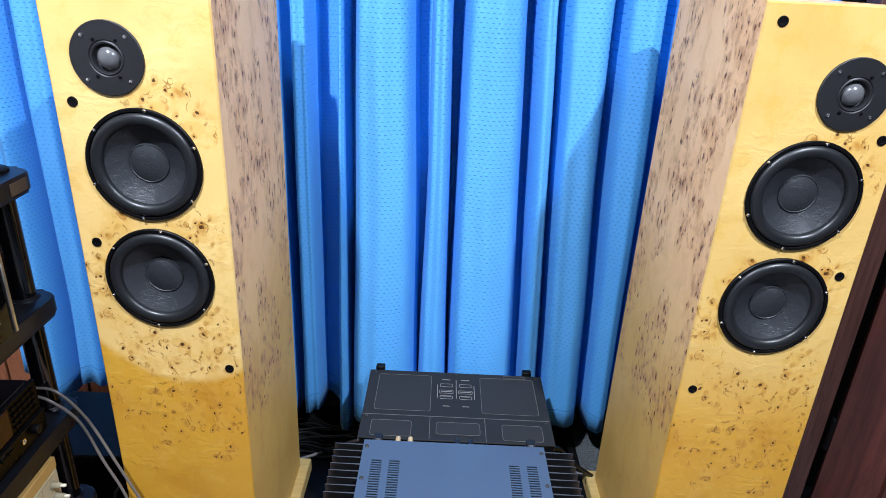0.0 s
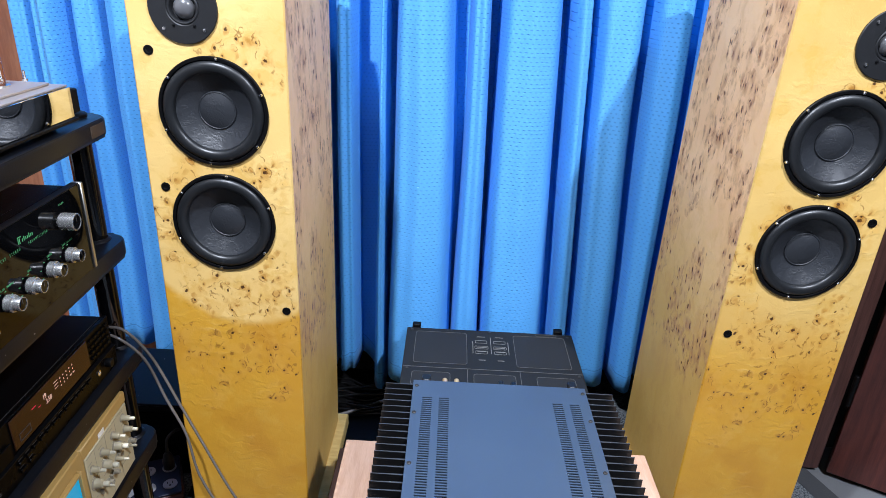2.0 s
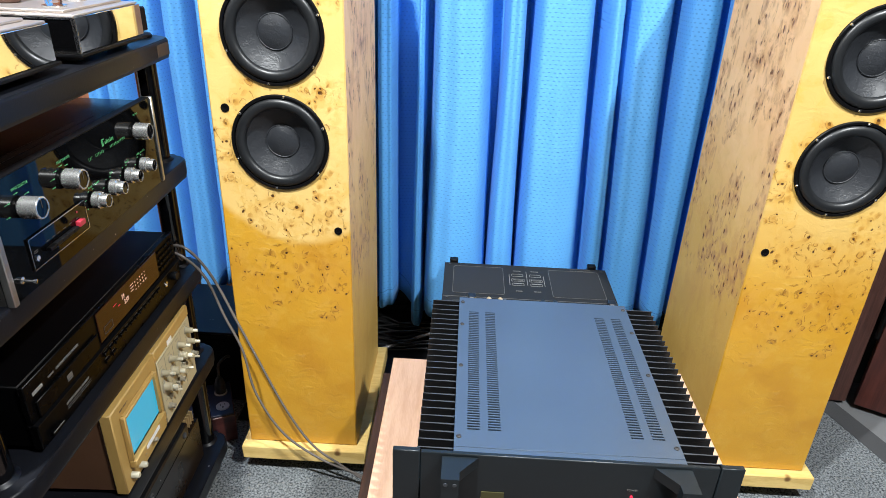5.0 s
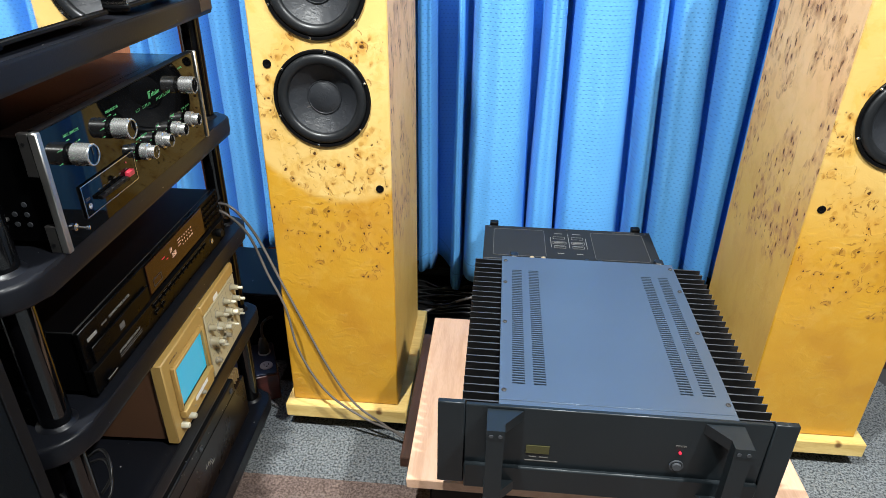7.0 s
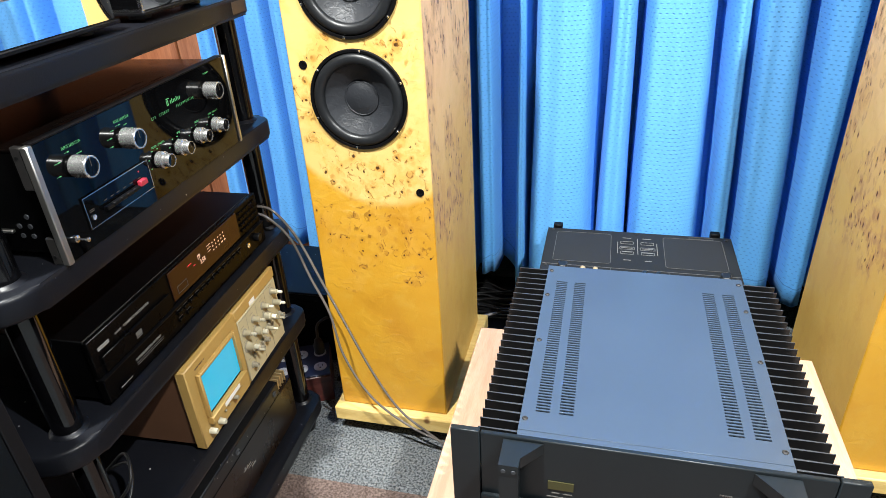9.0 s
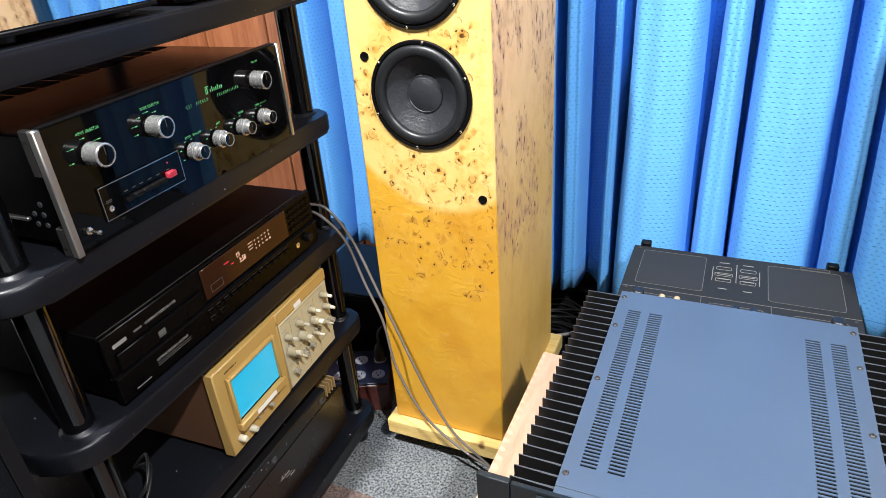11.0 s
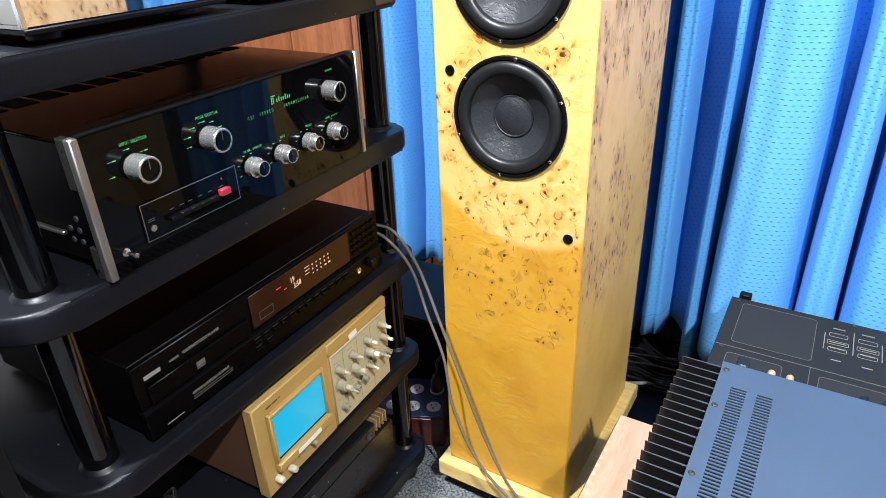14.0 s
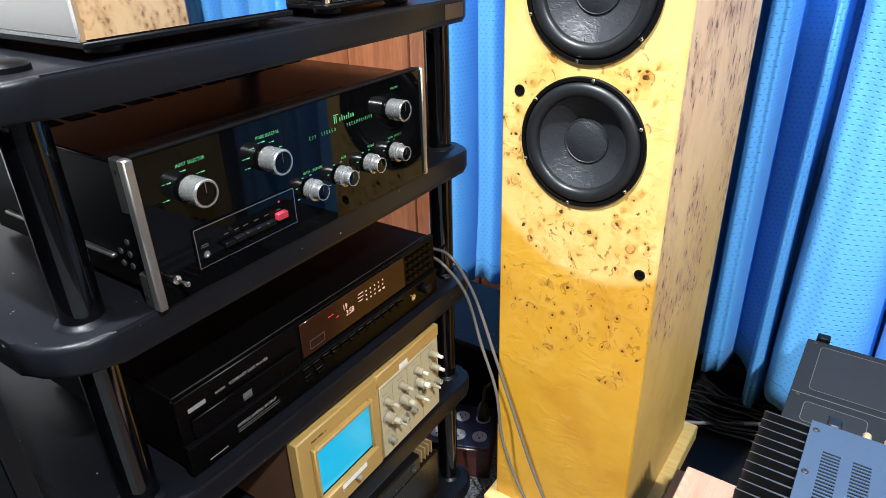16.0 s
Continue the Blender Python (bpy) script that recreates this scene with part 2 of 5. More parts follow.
def timber(name, dark, light, along=(1, 1, 1), scale=9.0, rough=0.4, coat=0.0, knots=False):
    """Planed wood with long grain."""
    m, nt, b = nodes_of(name)
    v = coords(nt, "Object", along)
    g, f = cloud(nt, v, scale, 5, 0.6), cloud(nt, v, scale * 9, 3)
    tone = calc(nt, "ADD", calc(nt, "MULTIPLY", g, 0.75), calc(nt, "MULTIPLY", f, 0.25))
    oi = nt.nodes.new("ShaderNodeObjectInfo")
    tone = calc(nt, "ADD", smooth(nt, tone, 0.32, 0.68), calc(nt, "MULTIPLY", calc(nt, "SUBTRACT", oi.outputs["Random"], 0.5), 0.25), clamp=True)
    col = mix(nt, tone, c4(dark), c4(light))
    if knots:
        w = nt.nodes.new("ShaderNodeTexVoronoi")
        nt.links.new(coords(nt), w.inputs["Vector"])
        w.inputs["Scale"].default_value = 13.0
        col = mix(nt, calc(nt, "SUBTRACT", 1.0, smooth(nt, w.outputs["Distance"], 0.06, 0.14)), col, (0.17, 0.08, 0.02, 1))
    nt.links.new(col, b.inputs["Base Color"])
    b.inputs["Roughness"].default_value = rough
    b.inputs["Coat Weight"].default_value = coat
    relief(nt, b, tone, 0.2, 0.001)
    return m


def carpet(name, a, c, gold):
    m, nt, b = nodes_of(name)
    v = coords(nt)
    n1, n2, n3 = cloud(nt, v, 200, 4, 0.75), cloud(nt, v, 6, 3), cloud(nt, v, 100, 3)
    col = mix(nt, smooth(nt, n1, 0.36, 0.62), c4(a), c4(c))
    col = mix(nt, calc(nt, "MULTIPLY", smooth(nt, n3, 0.55, 0.75), 0.5), col, c4(gold))
    col = mix(nt, smooth(nt, n2, 0.3, 0.8), mix(nt, 1.0, col, (0.75, 0.75, 0.75, 1), "MULTIPLY"), col)
    nt.links.new(col, b.inputs["Base Color"])
    b.inputs["Roughness"].default_value = 0.95
    b.inputs["Specular IOR Level"].default_value = 0.15
    relief(nt, b, n1, 1.0, 0.004)
    return m


def clear_glass():
    m, nt, b = nodes_of("tube_glass")
    b.inputs["Transmission Weight"].default_value = 1.0
    b.inputs["Roughness"].default_value = 0.02
    b.inputs["IOR"].default_value = 1.14
    b.inputs["Base Color"].default_value = (0.97, 0.98, 1, 1)
    return m


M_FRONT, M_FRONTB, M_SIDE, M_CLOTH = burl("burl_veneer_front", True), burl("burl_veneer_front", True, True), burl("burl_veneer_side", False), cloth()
M_PINE = timber("pale_pine", (0.58, 0.37, 0.10), (0.76, 0.56, 0.21), (1, 6, 6), 8, 0.45, 0.1, True)
M_BEECH = timber("pink_beech", (0.53, 0.32, 0.205), (0.66, 0.43, 0.295), (7, 0.8, 7), 9, 0.45, 0.1)
M_PANEL = timber("red_brown_panelling", (0.24, 0.075, 0.03), (0.42, 0.16, 0.07), (7, 7, 0.7), 6, 0.28, 0.3)
M_DOOR = timber("mahogany_door", (0.05, 0.012, 0.009), (0.11, 0.027, 0.018), (9, 9, 0.6), 6, 0.35, 0.2)
M_JAMB = timber("dark_jamb", (0.045, 0.018, 0.014), (0.10, 0.042, 0.032), (14, 14, 0.6), 8, 0.5)
M_DARKWOOD = timber("dark_brown_board", (0.03, 0.014, 0.008), (0.07, 0.03, 0.018), (8, 0.8, 8), 8, 0.5)
M_MAROON = timber("maroon_box", (0.05, 0.012, 0.010), (0.10, 0.025, 0.02), (1, 8, 8), 8, 0.35, 0.3)
M_CARPET = carpet("charcoal_carpet", (0.034, 0.040, 0.046), (0.30, 0.325, 0.34), (0.26, 0.245, 0.205))
M_RUG = carpet("brown_mat", (0.10, 0.070, 0.060), (0.26, 0.19, 0.165), (0.30, 0.24, 0.20))
M_TILE = plain("grey_floor_tile", (0.17, 0.175, 0.18), 0.35, var=0.3, scale=5, rvar=0.2)
M_STRIP = plain("threshold_strip", (0.05, 0.052, 0.055), 0.7, var=0.3, scale=12, grain=0.001)
M_CREAMWALL = plain("cream_wall_paint", (0.74, 0.73, 0.72), 0.85, var=0.06, scale=3, grain=0.0006)
# grey for bolts and button; on fin tops it paints lamplit edges
M_LITFIN_GREY = plain("dusty_fin_edge", (0.040, 0.044, 0.050), 0.5, var=0.2)
# dark tone chosen to cut light bounced from the unseen walls
M_WALL = plain("dark_wall_paint", (0.056, 0.058, 0.064), 0.85, var=0.06, scale=3, grain=0.0006)
M_CEIL = plain("white_ceiling_paint", (0.78, 0.78, 0.76), 0.9, var=0.04, scale=3)
M_GLOSSBLACK = plain("gloss_black_tube", (0.002, 0.002, 0.0025), 0.07, var=0.3, coat=0.2)
M_SHELF = plain("black_moulded_shelf", (0.0056, 0.0062, 0.0086), 0.34, var=0.35, scale=9, grain=0.00018, gscale=420, specks=0.060, rvar=0.18, spec=0.21)
M_RUBBER = plain("black_rubber", (0.006, 0.006, 0.0065), 0.42, var=0.2, scale=40)
M_MATBLACK = plain("satin_black_paint", (0.003, 0.003, 0.0036), 0.42, spec=0.14, var=0.3, grain=0.00015)
M_CASE = plain("black_case_paint", (0.0012, 0.0012, 0.0014), 0.42, var=0.4, scale=10, spec=0.06, grain=0.0001)
M_CDFACE = plain("black_player_face", (0.0015, 0.0014, 0.0015), 0.28, var=0.3, scale=20, spec=0.07)
M_SURROUND = plain("rubber_surround", (0.0105, 0.0115, 0.0130), 0.38, var=0.2, scale=30)
M_DOME = plain("silk_dome", (0.10, 0.10, 0.105), 0.25, var=0.1, coat=0.4)
M_FACEPLATE = plain("tweeter_faceplate", (0.008, 0.0085, 0.010), 0.5, var=0.15, grain=0.0002, gscale=900)
M_STEEL = plain("bright_steel", (0.72, 0.72, 0.72), 0.22, 1.0, var=0.1)
M_CHROME = plain("mirror_chrome", (0.86, 0.86, 0.87), 0.025, 1.0, var=0.02, rvar=0.02)
M_ALU = plain("brushed_aluminium", (0.52, 0.51, 0.48), 0.36, 1.0, var=0.1, scale=20, rvar=0.15)
M_ALUTOP = plain("matt_aluminium_deck", (0.52, 0.465, 0.43), 0.42, 0.8, var=0.1, scale=12)
M_GOLD = plain("gold_plate", (0.72, 0.50, 0.24), 0.3, 0.4, var=0.1)
M_AMPTOP = plain("blue_grey_lid", (0.084, 0.114, 0.156), 0.30, 0.45, spec=0.9, var=0.14, scale=7, grain=0.0001, gscale=1500)
M_FIN = plain("black_anodised_fin", (0.006, 0.006, 0.0065), 0.34, 0.0, var=0.25)
M_AMPFACE = plain("black_anodised_face", (0.0105, 0.0145, 0.0175), 0.34, 0.2, var=0.2, scale=18)
M_REARTOP = plain("grey_black_lid", (0.013, 0.0135, 0.014), 0.66, 0.0, spec=0.3, var=0.15, scale=9, grain=0.0002)
M_PANELGREY = plain("grey_black_panel", (0.019, 0.0192, 0.0195), 0.66, spec=0.3, var=0.15, grain=0.0002)
M_PRINT = plain("pale_print", (0.50, 0.50, 0.47), 0.6, var=0.1)
M_DIMPRINT = plain("dim_print", (0.22, 0.21, 0.19), 0.6, var=0.1)
M_GLASSPANEL = plain("black_glass_panel", (0.002, 0.002, 0.0023), 0.03, var=0.1, coat=0.0, rvar=0.02, spec=0.17)
M_GREEN = plain("lit_green_print", (0.10, 0.42, 0.16), 0.5, emit=((0.12, 0.72, 0.25), 0.07))
M_PRELID = plain("brown_black_lid", (0.004, 0.0028, 0.0025), 0.13, var=0.3, scale=30, spec=0.16)
M_RED = plain("red_key", (0.36, 0.025, 0.045), 0.4, emit=((0.8, 0.03, 0.06), 0.05))
M_LED = plain("red_led", (0.6, 0.02, 0.05), 0.3, emit=((1.0, 0.03, 0.08), 0.3))
M_AMBER = plain("brown_display_window", (0.030, 0.011, 0.005), 0.12, spec=0.16, var=0.1)
M_DIGIT = plain("lit_display_segments", (0.6, 0.4, 0.3), 0.5, emit=((1.0, 0.55, 0.36), 0.25))
M_SCREEN = plain("cyan_screen", (0.02, 0.38, 0.60), 0.16, var=0.06, scale=8, emit=((0.0, 0.34, 0.55), 0.35))
M_OSCCASE = plain("tan_case", (0.43, 0.27, 0.080), 0.5, var=0.12, grain=0.0002)
M_OSCFACE = plain("cream_face", (0.47, 0.41, 0.255), 0.5, var=0.08, grain=0.0002)
M_OSCSIDE = plain("brown_case_side", (0.10, 0.048, 0.026), 0.4, var=0.15)
M_CREAM = plain("cream_knob", (0.56, 0.52, 0.39), 0.4, var=0.08)
M_GREIGE = plain("grey_beige_knob", (0.30, 0.27, 0.20), 0.45, var=0.1)
M_PAPER = plain("white_label", (0.8, 0.79, 0.75), 0.6, var=0.05)
M_NAVY = plain("navy_plate", (0.008, 0.012, 0.034), 0.4, var=0.15)
M_IVORY = plain("pale_outlet", (0.38, 0.39, 0.41), 0.4, var=0.05)
M_CABLE = plain("grey_cable", (0.20, 0.185, 0.18), 0.45, var=0.15)
M_BLACKCABLE = plain("black_cable", (0.007, 0.007, 0.0075), 0.45, var=0.2)
M_BRASSPLATE = plain("bronze_badge", (0.10, 0.075, 0.055), 0.4, 0.5, var=0.15)
M_BROWNCAN = plain("brown_can", (0.06, 0.03, 0.02), 0.3, var=0.2)
M_DARKPRINT = plain("faint_print", (0.055, 0.05, 0.046), 0.6, var=0.1)
M_KNOB = plain("dull_cream_knob", (0.37, 0.325, 0.215), 0.4, var=0.1)
M_KNOBALU = plain("satin_knob_metal", (0.50, 0.50, 0.49), 0.26, 0.85, var=0.25, scale=120)
M_GLASS = clear_glass()
M_WHITEGLOW = plain("lamp_diffuser", (0.9, 0.9, 0.9), 0.5, emit=((1.0, 0.97, 0.93), 3.0))
M_GOLDFIN = plain("dull_gold_fin", (0.50, 0.36, 0.17), 0.4, 0.4, var=0.15)
M_SUB = plain("blue_black_cloth", (0.003, 0.0042, 0.0056), 0.85, spec=0.12, var=0.2, scale=30, grain=0.0006, gscale=600)
M_SUBEDGE = plain("dark_grey_edge", (0.006, 0.006, 0.007), 0.5, spec=0.15, var=0.2)
M_NAMEPLATE = plain("olive_nameplate", (0.09, 0.085, 0.035), 0.35, 0.5, var=0.2)
M_FAINT = plain("dull_grey_print", (0.10, 0.095, 0.088), 0.6, var=0.1)
M_LOWFACE = plain("brown_black_face", (0.009, 0.005, 0.0035), 0.28, var=0.4, scale=12, spec=0.35)
M_WORN = plain("scraped_black_paint", (0.006, 0.006, 0.0065), 0.36, var=0.5, scale=16, spec=0.35, specks=0.085)
M_BRACKET = plain("dull_grey_bracket", (0.055, 0.052, 0.050), 0.5, 0.5, var=0.2, scale=40)
M_SIGNAL = plain("grey_brown_cable", (0.13, 0.115, 0.105), 0.25, var=0.15)


# ---- shapes ----
def box(bm, x0, x1, y0, y1, z0, z1, bevel=0.0, seg=1):
    vs = [bm.verts.new((x, y, z)) for z in (z0, z1) for x, y in ((x0, y0), (x1, y0), (x1, y1), (x0, y1))]
    fs = [bm.faces.new([vs[i] for i in f]) for f in ((3, 2, 1, 0), (4, 5, 6, 7), (0, 1, 5, 4), (1, 2, 6, 5), (2, 3, 7, 6), (3, 0, 4, 7))]
    if bevel:
        es = list({e for f in fs for e in f.edges})
        bmesh.ops.bevel(bm, geom=es, offset=bevel, segments=seg, affect="EDGES", profile=0.5)
    return bm


def boxes(*some, bevel=0.0, seg=1):
    bm = bmesh.new()
    for b in some:
        box(bm, *b, bevel=bevel, seg=seg)
    return bm


AXES = {"x": Matrix(((0, 0, 1), (1, 0, 0), (0, 1, 0))), "y": Matrix(((1, 0, 0), (0, 0, 1), (0, -1, 0))), "-y": Matrix(((1, 0, 0), (0, 0, -1), (0, 1, 0))), "z": Matrix.Identity(3)}


def lathe(bm, profile, at=(0, 0, 0), axis="z", seg=32):
    """Turns a profile of (radius, height) about an axis through at; a closed end where the radius is 0."""
    m, o, rings = AXES[axis], Vector(at), []
    for r, h in profile:
        if r <= 0:
            rings.append([bm.verts.new(o + m @ Vector((0, 0, h)))])
        else:
            rings.append([bm.verts.new(o + m @ Vector((r * math.cos(2 * math.pi * i / seg), r * math.sin(2 * math.pi * i / seg), h))) for i in range(seg)])
    for a, b in zip(rings, rings[1:]):
        for i in range(seg):
            j = (i + 1) % seg
            quad = [a[i % len(a)], a[j % len(a)], b[j % len(b)], b[i % len(b)]]
            quad = list(dict.fromkeys(quad))
            if len(quad) > 2:
                bm.faces.new(quad)
    return bm


def rod(r, h, at=(0, 0, 0), axis="z", seg=24, edge=0.0):
    e = edge or min(r, abs(h)) * 0.12
    return lathe(bmesh.new(), [(0, 0), (r - e, 0), (r, e), (r, h - e), (r - e, h), (0, h)], at, axis, seg)


def slab(bm, outline, z0, z1):
    """A prism over an outline in x and y."""
    lo, hi = [bm.verts.new((x, y, z0)) for x, y in outline], [bm.verts.new((x, y, z1)) for x, y in outline]
    n = len(outline)
    bm.faces.new(lo[::-1]), bm.faces.new(hi)
    for i in range(n):
        bm.faces.new((lo[i], lo[(i + 1) % n], hi[(i + 1) % n], hi[i]))
    return bm


def rounded(x0, x1, y0, y1, near, n=8, far=None):
    """A rectangle with rounded corners; far: the radius at the y1 end, where it differs."""
    far, out = near if far is None else far, []
    for cx, cy, a0, r in ((x1 - near, y0 + near, -90, near), (x1 - far, y1 - far, 0, far), (x0 + far, y1 - far, 90, far), (x0 + near, y0 + near, 180, near)):
        out += [(cx + r * math.cos(radians(a0 + 90 * i / n)), cy + r * math.sin(radians(a0 + 90 * i / n))) for i in range(n + 1)]
    return out


def pipe(points, r, seg=10, steps=10):
    """A round cable through the points, smoothed."""
    p = [Vector(q) for q in points]
    p = [2 * p[0] - p[1]] + p + [2 * p[-1] - p[-2]]
    path = []
    for a, b, c, d in zip(p, p[1:], p[2:], p[3:]):
        for i in range(steps):
            t = i / steps
            path.append(0.5 * (2 * b + (c - a) * t + (2 * a - 5 * b + 4 * c - d) * t * t + (3 * b - a - 3 * c + d) * t ** 3))
    path.append(p[-2])
    bm, rings, side = bmesh.new(), [], Vector((0.3, 0.5, 0.81))
    for i, q in enumerate(path):
        ahead = (path[min(i + 1, len(path) - 1)] - path[max(i - 1, 0)]).normalized()
        side = (side - side.dot(ahead) * ahead).normalized()
        up = ahead.cross(side)
        rings.append([bm.verts.new(q + r * (math.cos(2 * math.pi * k / seg) * side + math.sin(2 * math.pi * k / seg) * up)) for k in range(seg)])
    for a, b in zip(rings, rings[1:]):
        for k in range(seg):
            bm.faces.new((a[k], a[(k + 1) % seg], b[(k + 1) % seg], b[k]))
    bm.faces.new(rings[0][::-1]), bm.faces.new(rings[-1])
    return bm


def mesh_of(name, bm, material, soft=True):
    bmesh.ops.recalc_face_normals(bm, faces=bm.faces)
    me = bpy.data.meshes.new(name)
    bm.to_mesh(me)
    bm.free()
    me.materials.append(material)
    if soft:
        me.polygons.foreach_set("use_smooth", [True] * len(me.polygons))
        me.set_sharp_from_angle(angle=radians(38))
    return me


def part(name, bm, material, parent, label=""):
    ob = new(name, mesh_of(name, bm, material))
    ob.parent = parent
    return tagged(ob, label)


def again(ob, x, y, z, parent=None):
    """One more piece like ob, moved."""
    o = new(ob.name.split(".")[0], ob.data)
    o.parent = parent or ob.parent
    o.location = (x, y, z)
    return o


def thing(name, x, y, z, label, category, group="", rz=0.0):
    ob = new(name)
    ob.empty_display_size = 0.05
    ob.matrix_basis = pose(x, y, z, 0, 0, rz)
    return tagged(ob, label, category, group)


def single(name, bm, material, label, category="", kind="", group=""):
    return tagged(new(name, mesh_of(name, bm, material)), label, category, group, kind)


def words(name, text, size, m, material, parent, depth=0.0003, label="", squeeze=1.0, spread=1.0):
    """Lettering in the built-in font, with its middle at the origin of m."""
    curve = bpy.data.curves.new("lettering", "FONT")
    curve.body, curve.size, curve.extrude, curve.align_x, curve.align_y = text, size, depth, "CENTER", "CENTER"
    curve.resolution_u, curve.space_character = 2, spread
    ob = bpy.data.objects.new("lettering", curve)
    me = bpy.data.meshes.new_from_object(ob)
    bpy.data.objects.remove(ob)
    me.materials.clear()
    me.materials.append(material)
    o = new(name, me)
    o.parent = parent
    o.matrix_basis = m @ Matrix.Diagonal((squeeze, 1, 1, 1))
    return tagged(o, label)


def facing_x(x, y, z):
    """A pose whose writing is read from the +x side."""
    return Matrix(((0, 0, 1, x), (1, 0, 0, y), (0, 1, 0, z), (0, 0, 0, 1)))


def facing_y(x, y, z):
    """A pose whose writing is read from the -y side."""
    return Matrix(((1, 0, 0, x), (0, 0, -1, y), (0, 1, 0, z), (0, 0, 0, 1)))


# ---- the room ----
def wall(name, *b, material=M_WALL, label="unseen wall, kept dark to limit bounced light"):
    return single(name, boxes(*b), material, label, "wall", "structure")


single("floor", boxes((-2.4, 2.6, -2.6, 2.0, FLOOR - 0.12, FLOOR - 0.010)), M_TILE, "grey stone-tiled floor beyond the carpet", "floor", "structure")
single("carpet", slab(bmesh.new(), [(-2.0, -2.3), (0.985, -2.3), (0.985, 1.10), (0.90, 1.36), (0.90, 1.74), (-2.0, 1.74)], FLOOR - 0.009, FLOOR), M_CARPET, "charcoal speckled short-pile carpet laid on the floor", "carpet", "structure")
single("threshold", slab(bmesh.new(), [(0.989, 0.35), (1.055, 0.35), (1.055, 1.10), (0.965, 1.36), (0.904, 1.36), (0.989, 1.10)], FLOOR - 0.009, FLOOR - 0.002), M_STRIP, "dark worn strip along the carpet's edge", "threshold", "structure")
single("floor_mat", boxes((-0.95, 0.55, 0.05, 0.815, FLOOR + 0.0005, FLOOR + 0.004), bevel=0.001), M_RUG, "worn brown mat lying on the carpet", "mat")
# added black sheet stands in for the dark floor below the curtain
single("rubber_mat", boxes((-0.62, 0.46, 1.12, 1.68, FLOOR + 0.0005, FLOOR + 0.004)), M_RUBBER, "thin black sheet added to darken the floor under the amplifiers", "mat")
wall("wall_north", (-2.1, 1.4, 1.74, 1.86, FLOOR - 0.01, 2.56), label="plain wall behind the curtain")
wall("wall_south", (-2.1, 2.5, -2.5, -2.38, FLOOR - 0.01, 2.56))
wall("wall_west", (-2.1, -1.98, -2.38, 1.74, FLOOR - 0.01, 2.56), material=M_CREAMWALL, label="plain cream painted wall")
wall("wall_east", (1.06, 1.18, -2.38, 0.30, FLOOR - 0.01, 2.56), (1.06, 1.18, 1.44, 1.74, FLOOR - 0.01, 2.56), (1.06, 1.18, 0.30, 1.44, 2.08, 2.56))
wall("wall_passage", (2.4, 2.5, -2.38, 1.9, FLOOR - 0.01, 2.56), (1.4, 2.4, 1.8, 1.9, FLOOR - 0.01, 2.56))
single("ceiling", boxes((-2.1, 2.5, -2.5, 1.9, 2.56, 2.66)), M_CEIL, "white painted ceiling", "ceiling", "structure")

panelling = thing("wood_panelling", -1.5, 1.70, FLOOR, "red-brown varnished wood panelling on the wall", "panelling")
tagged(panelling, kind="structure")
plank = part("plank", boxes((-0.118, 0.118, -0.012, 0.012, 0.0, 2.4), bevel=0.003), M_PANEL, panelling)
plank.location = (-0.36, 0, 0)
for k in range(1, 5):
    again(plank, -0.36 + 0.24 * k, 0, 0)

side_panelling = thing("wood_panelling", -1.965, 1.1, FLOOR, "red-brown varnished wood panelling on the side wall", "panelling", rz=90)
tagged(side_panelling, kind="structure")
for k in range(2, 6):
    again(plank, -0.62 + 0.24 * k, 0, 0, side_panelling)

door = thing("door_1", 1.0, 1.335, FLOOR, "dark mahogany door standing open", "door")
tagged(door, kind="structure")
door.matrix_basis = pose(1.016, 1.318, FLOOR, 0, 0, -30)
part("door_leaf", boxes((0.0, 0.80, 0.0, 0.04, 0.006, 2.03), bevel=0.002), M_DOOR, door)
for z in (0.12, 0.62, 1.10):
    part("raised_panel", boxes((0.13, 0.67, -0.006, 0.0, z, z + 0.40), bevel=0.005), M_DOOR, door)
for z in (0.22, 1.0, 1.75):
    part("hinge", rod(0.006, 0.09, (-0.006, 0.0, z)), M_MATBLACK, door)
jamb = thing("door_frame", 0.98, 1.38, FLOOR, "dark worn wooden door frame", "door frame")
tagged(jamb, kind="structure")
part("jamb_post", boxes((-0.055, 0.026, -0.045, 0.055, 0.0, 2.08), bevel=0.003), M_JAMB, jamb)
part("door_stop", boxes((0.027, 0.036, -0.030, 0.055, 0.0, 2.08), bevel=0.002), M_JAMB, jamb)
part("casing", boxes((-0.115, -0.056, -0.002, 0.05, 0.0, 2.08), bevel=0.003), M_JAMB, jamb)

for lx, ly, _ in LAMPS:
    lamp = thing("ceiling_light", lx, ly, 2.56, "square white ceiling light, switched on", "ceiling light", "ceiling lights")
    part("housing", boxes((-0.06, 0.06, -0.06, 0.06, -0.045, 0.0), bevel=0.004), M_CEIL, lamp)
    part("diffuser", boxes((-0.045, 0.045, -0.045, 0.045, -0.050, -0.0455)), M_WHITEGLOW, lamp)


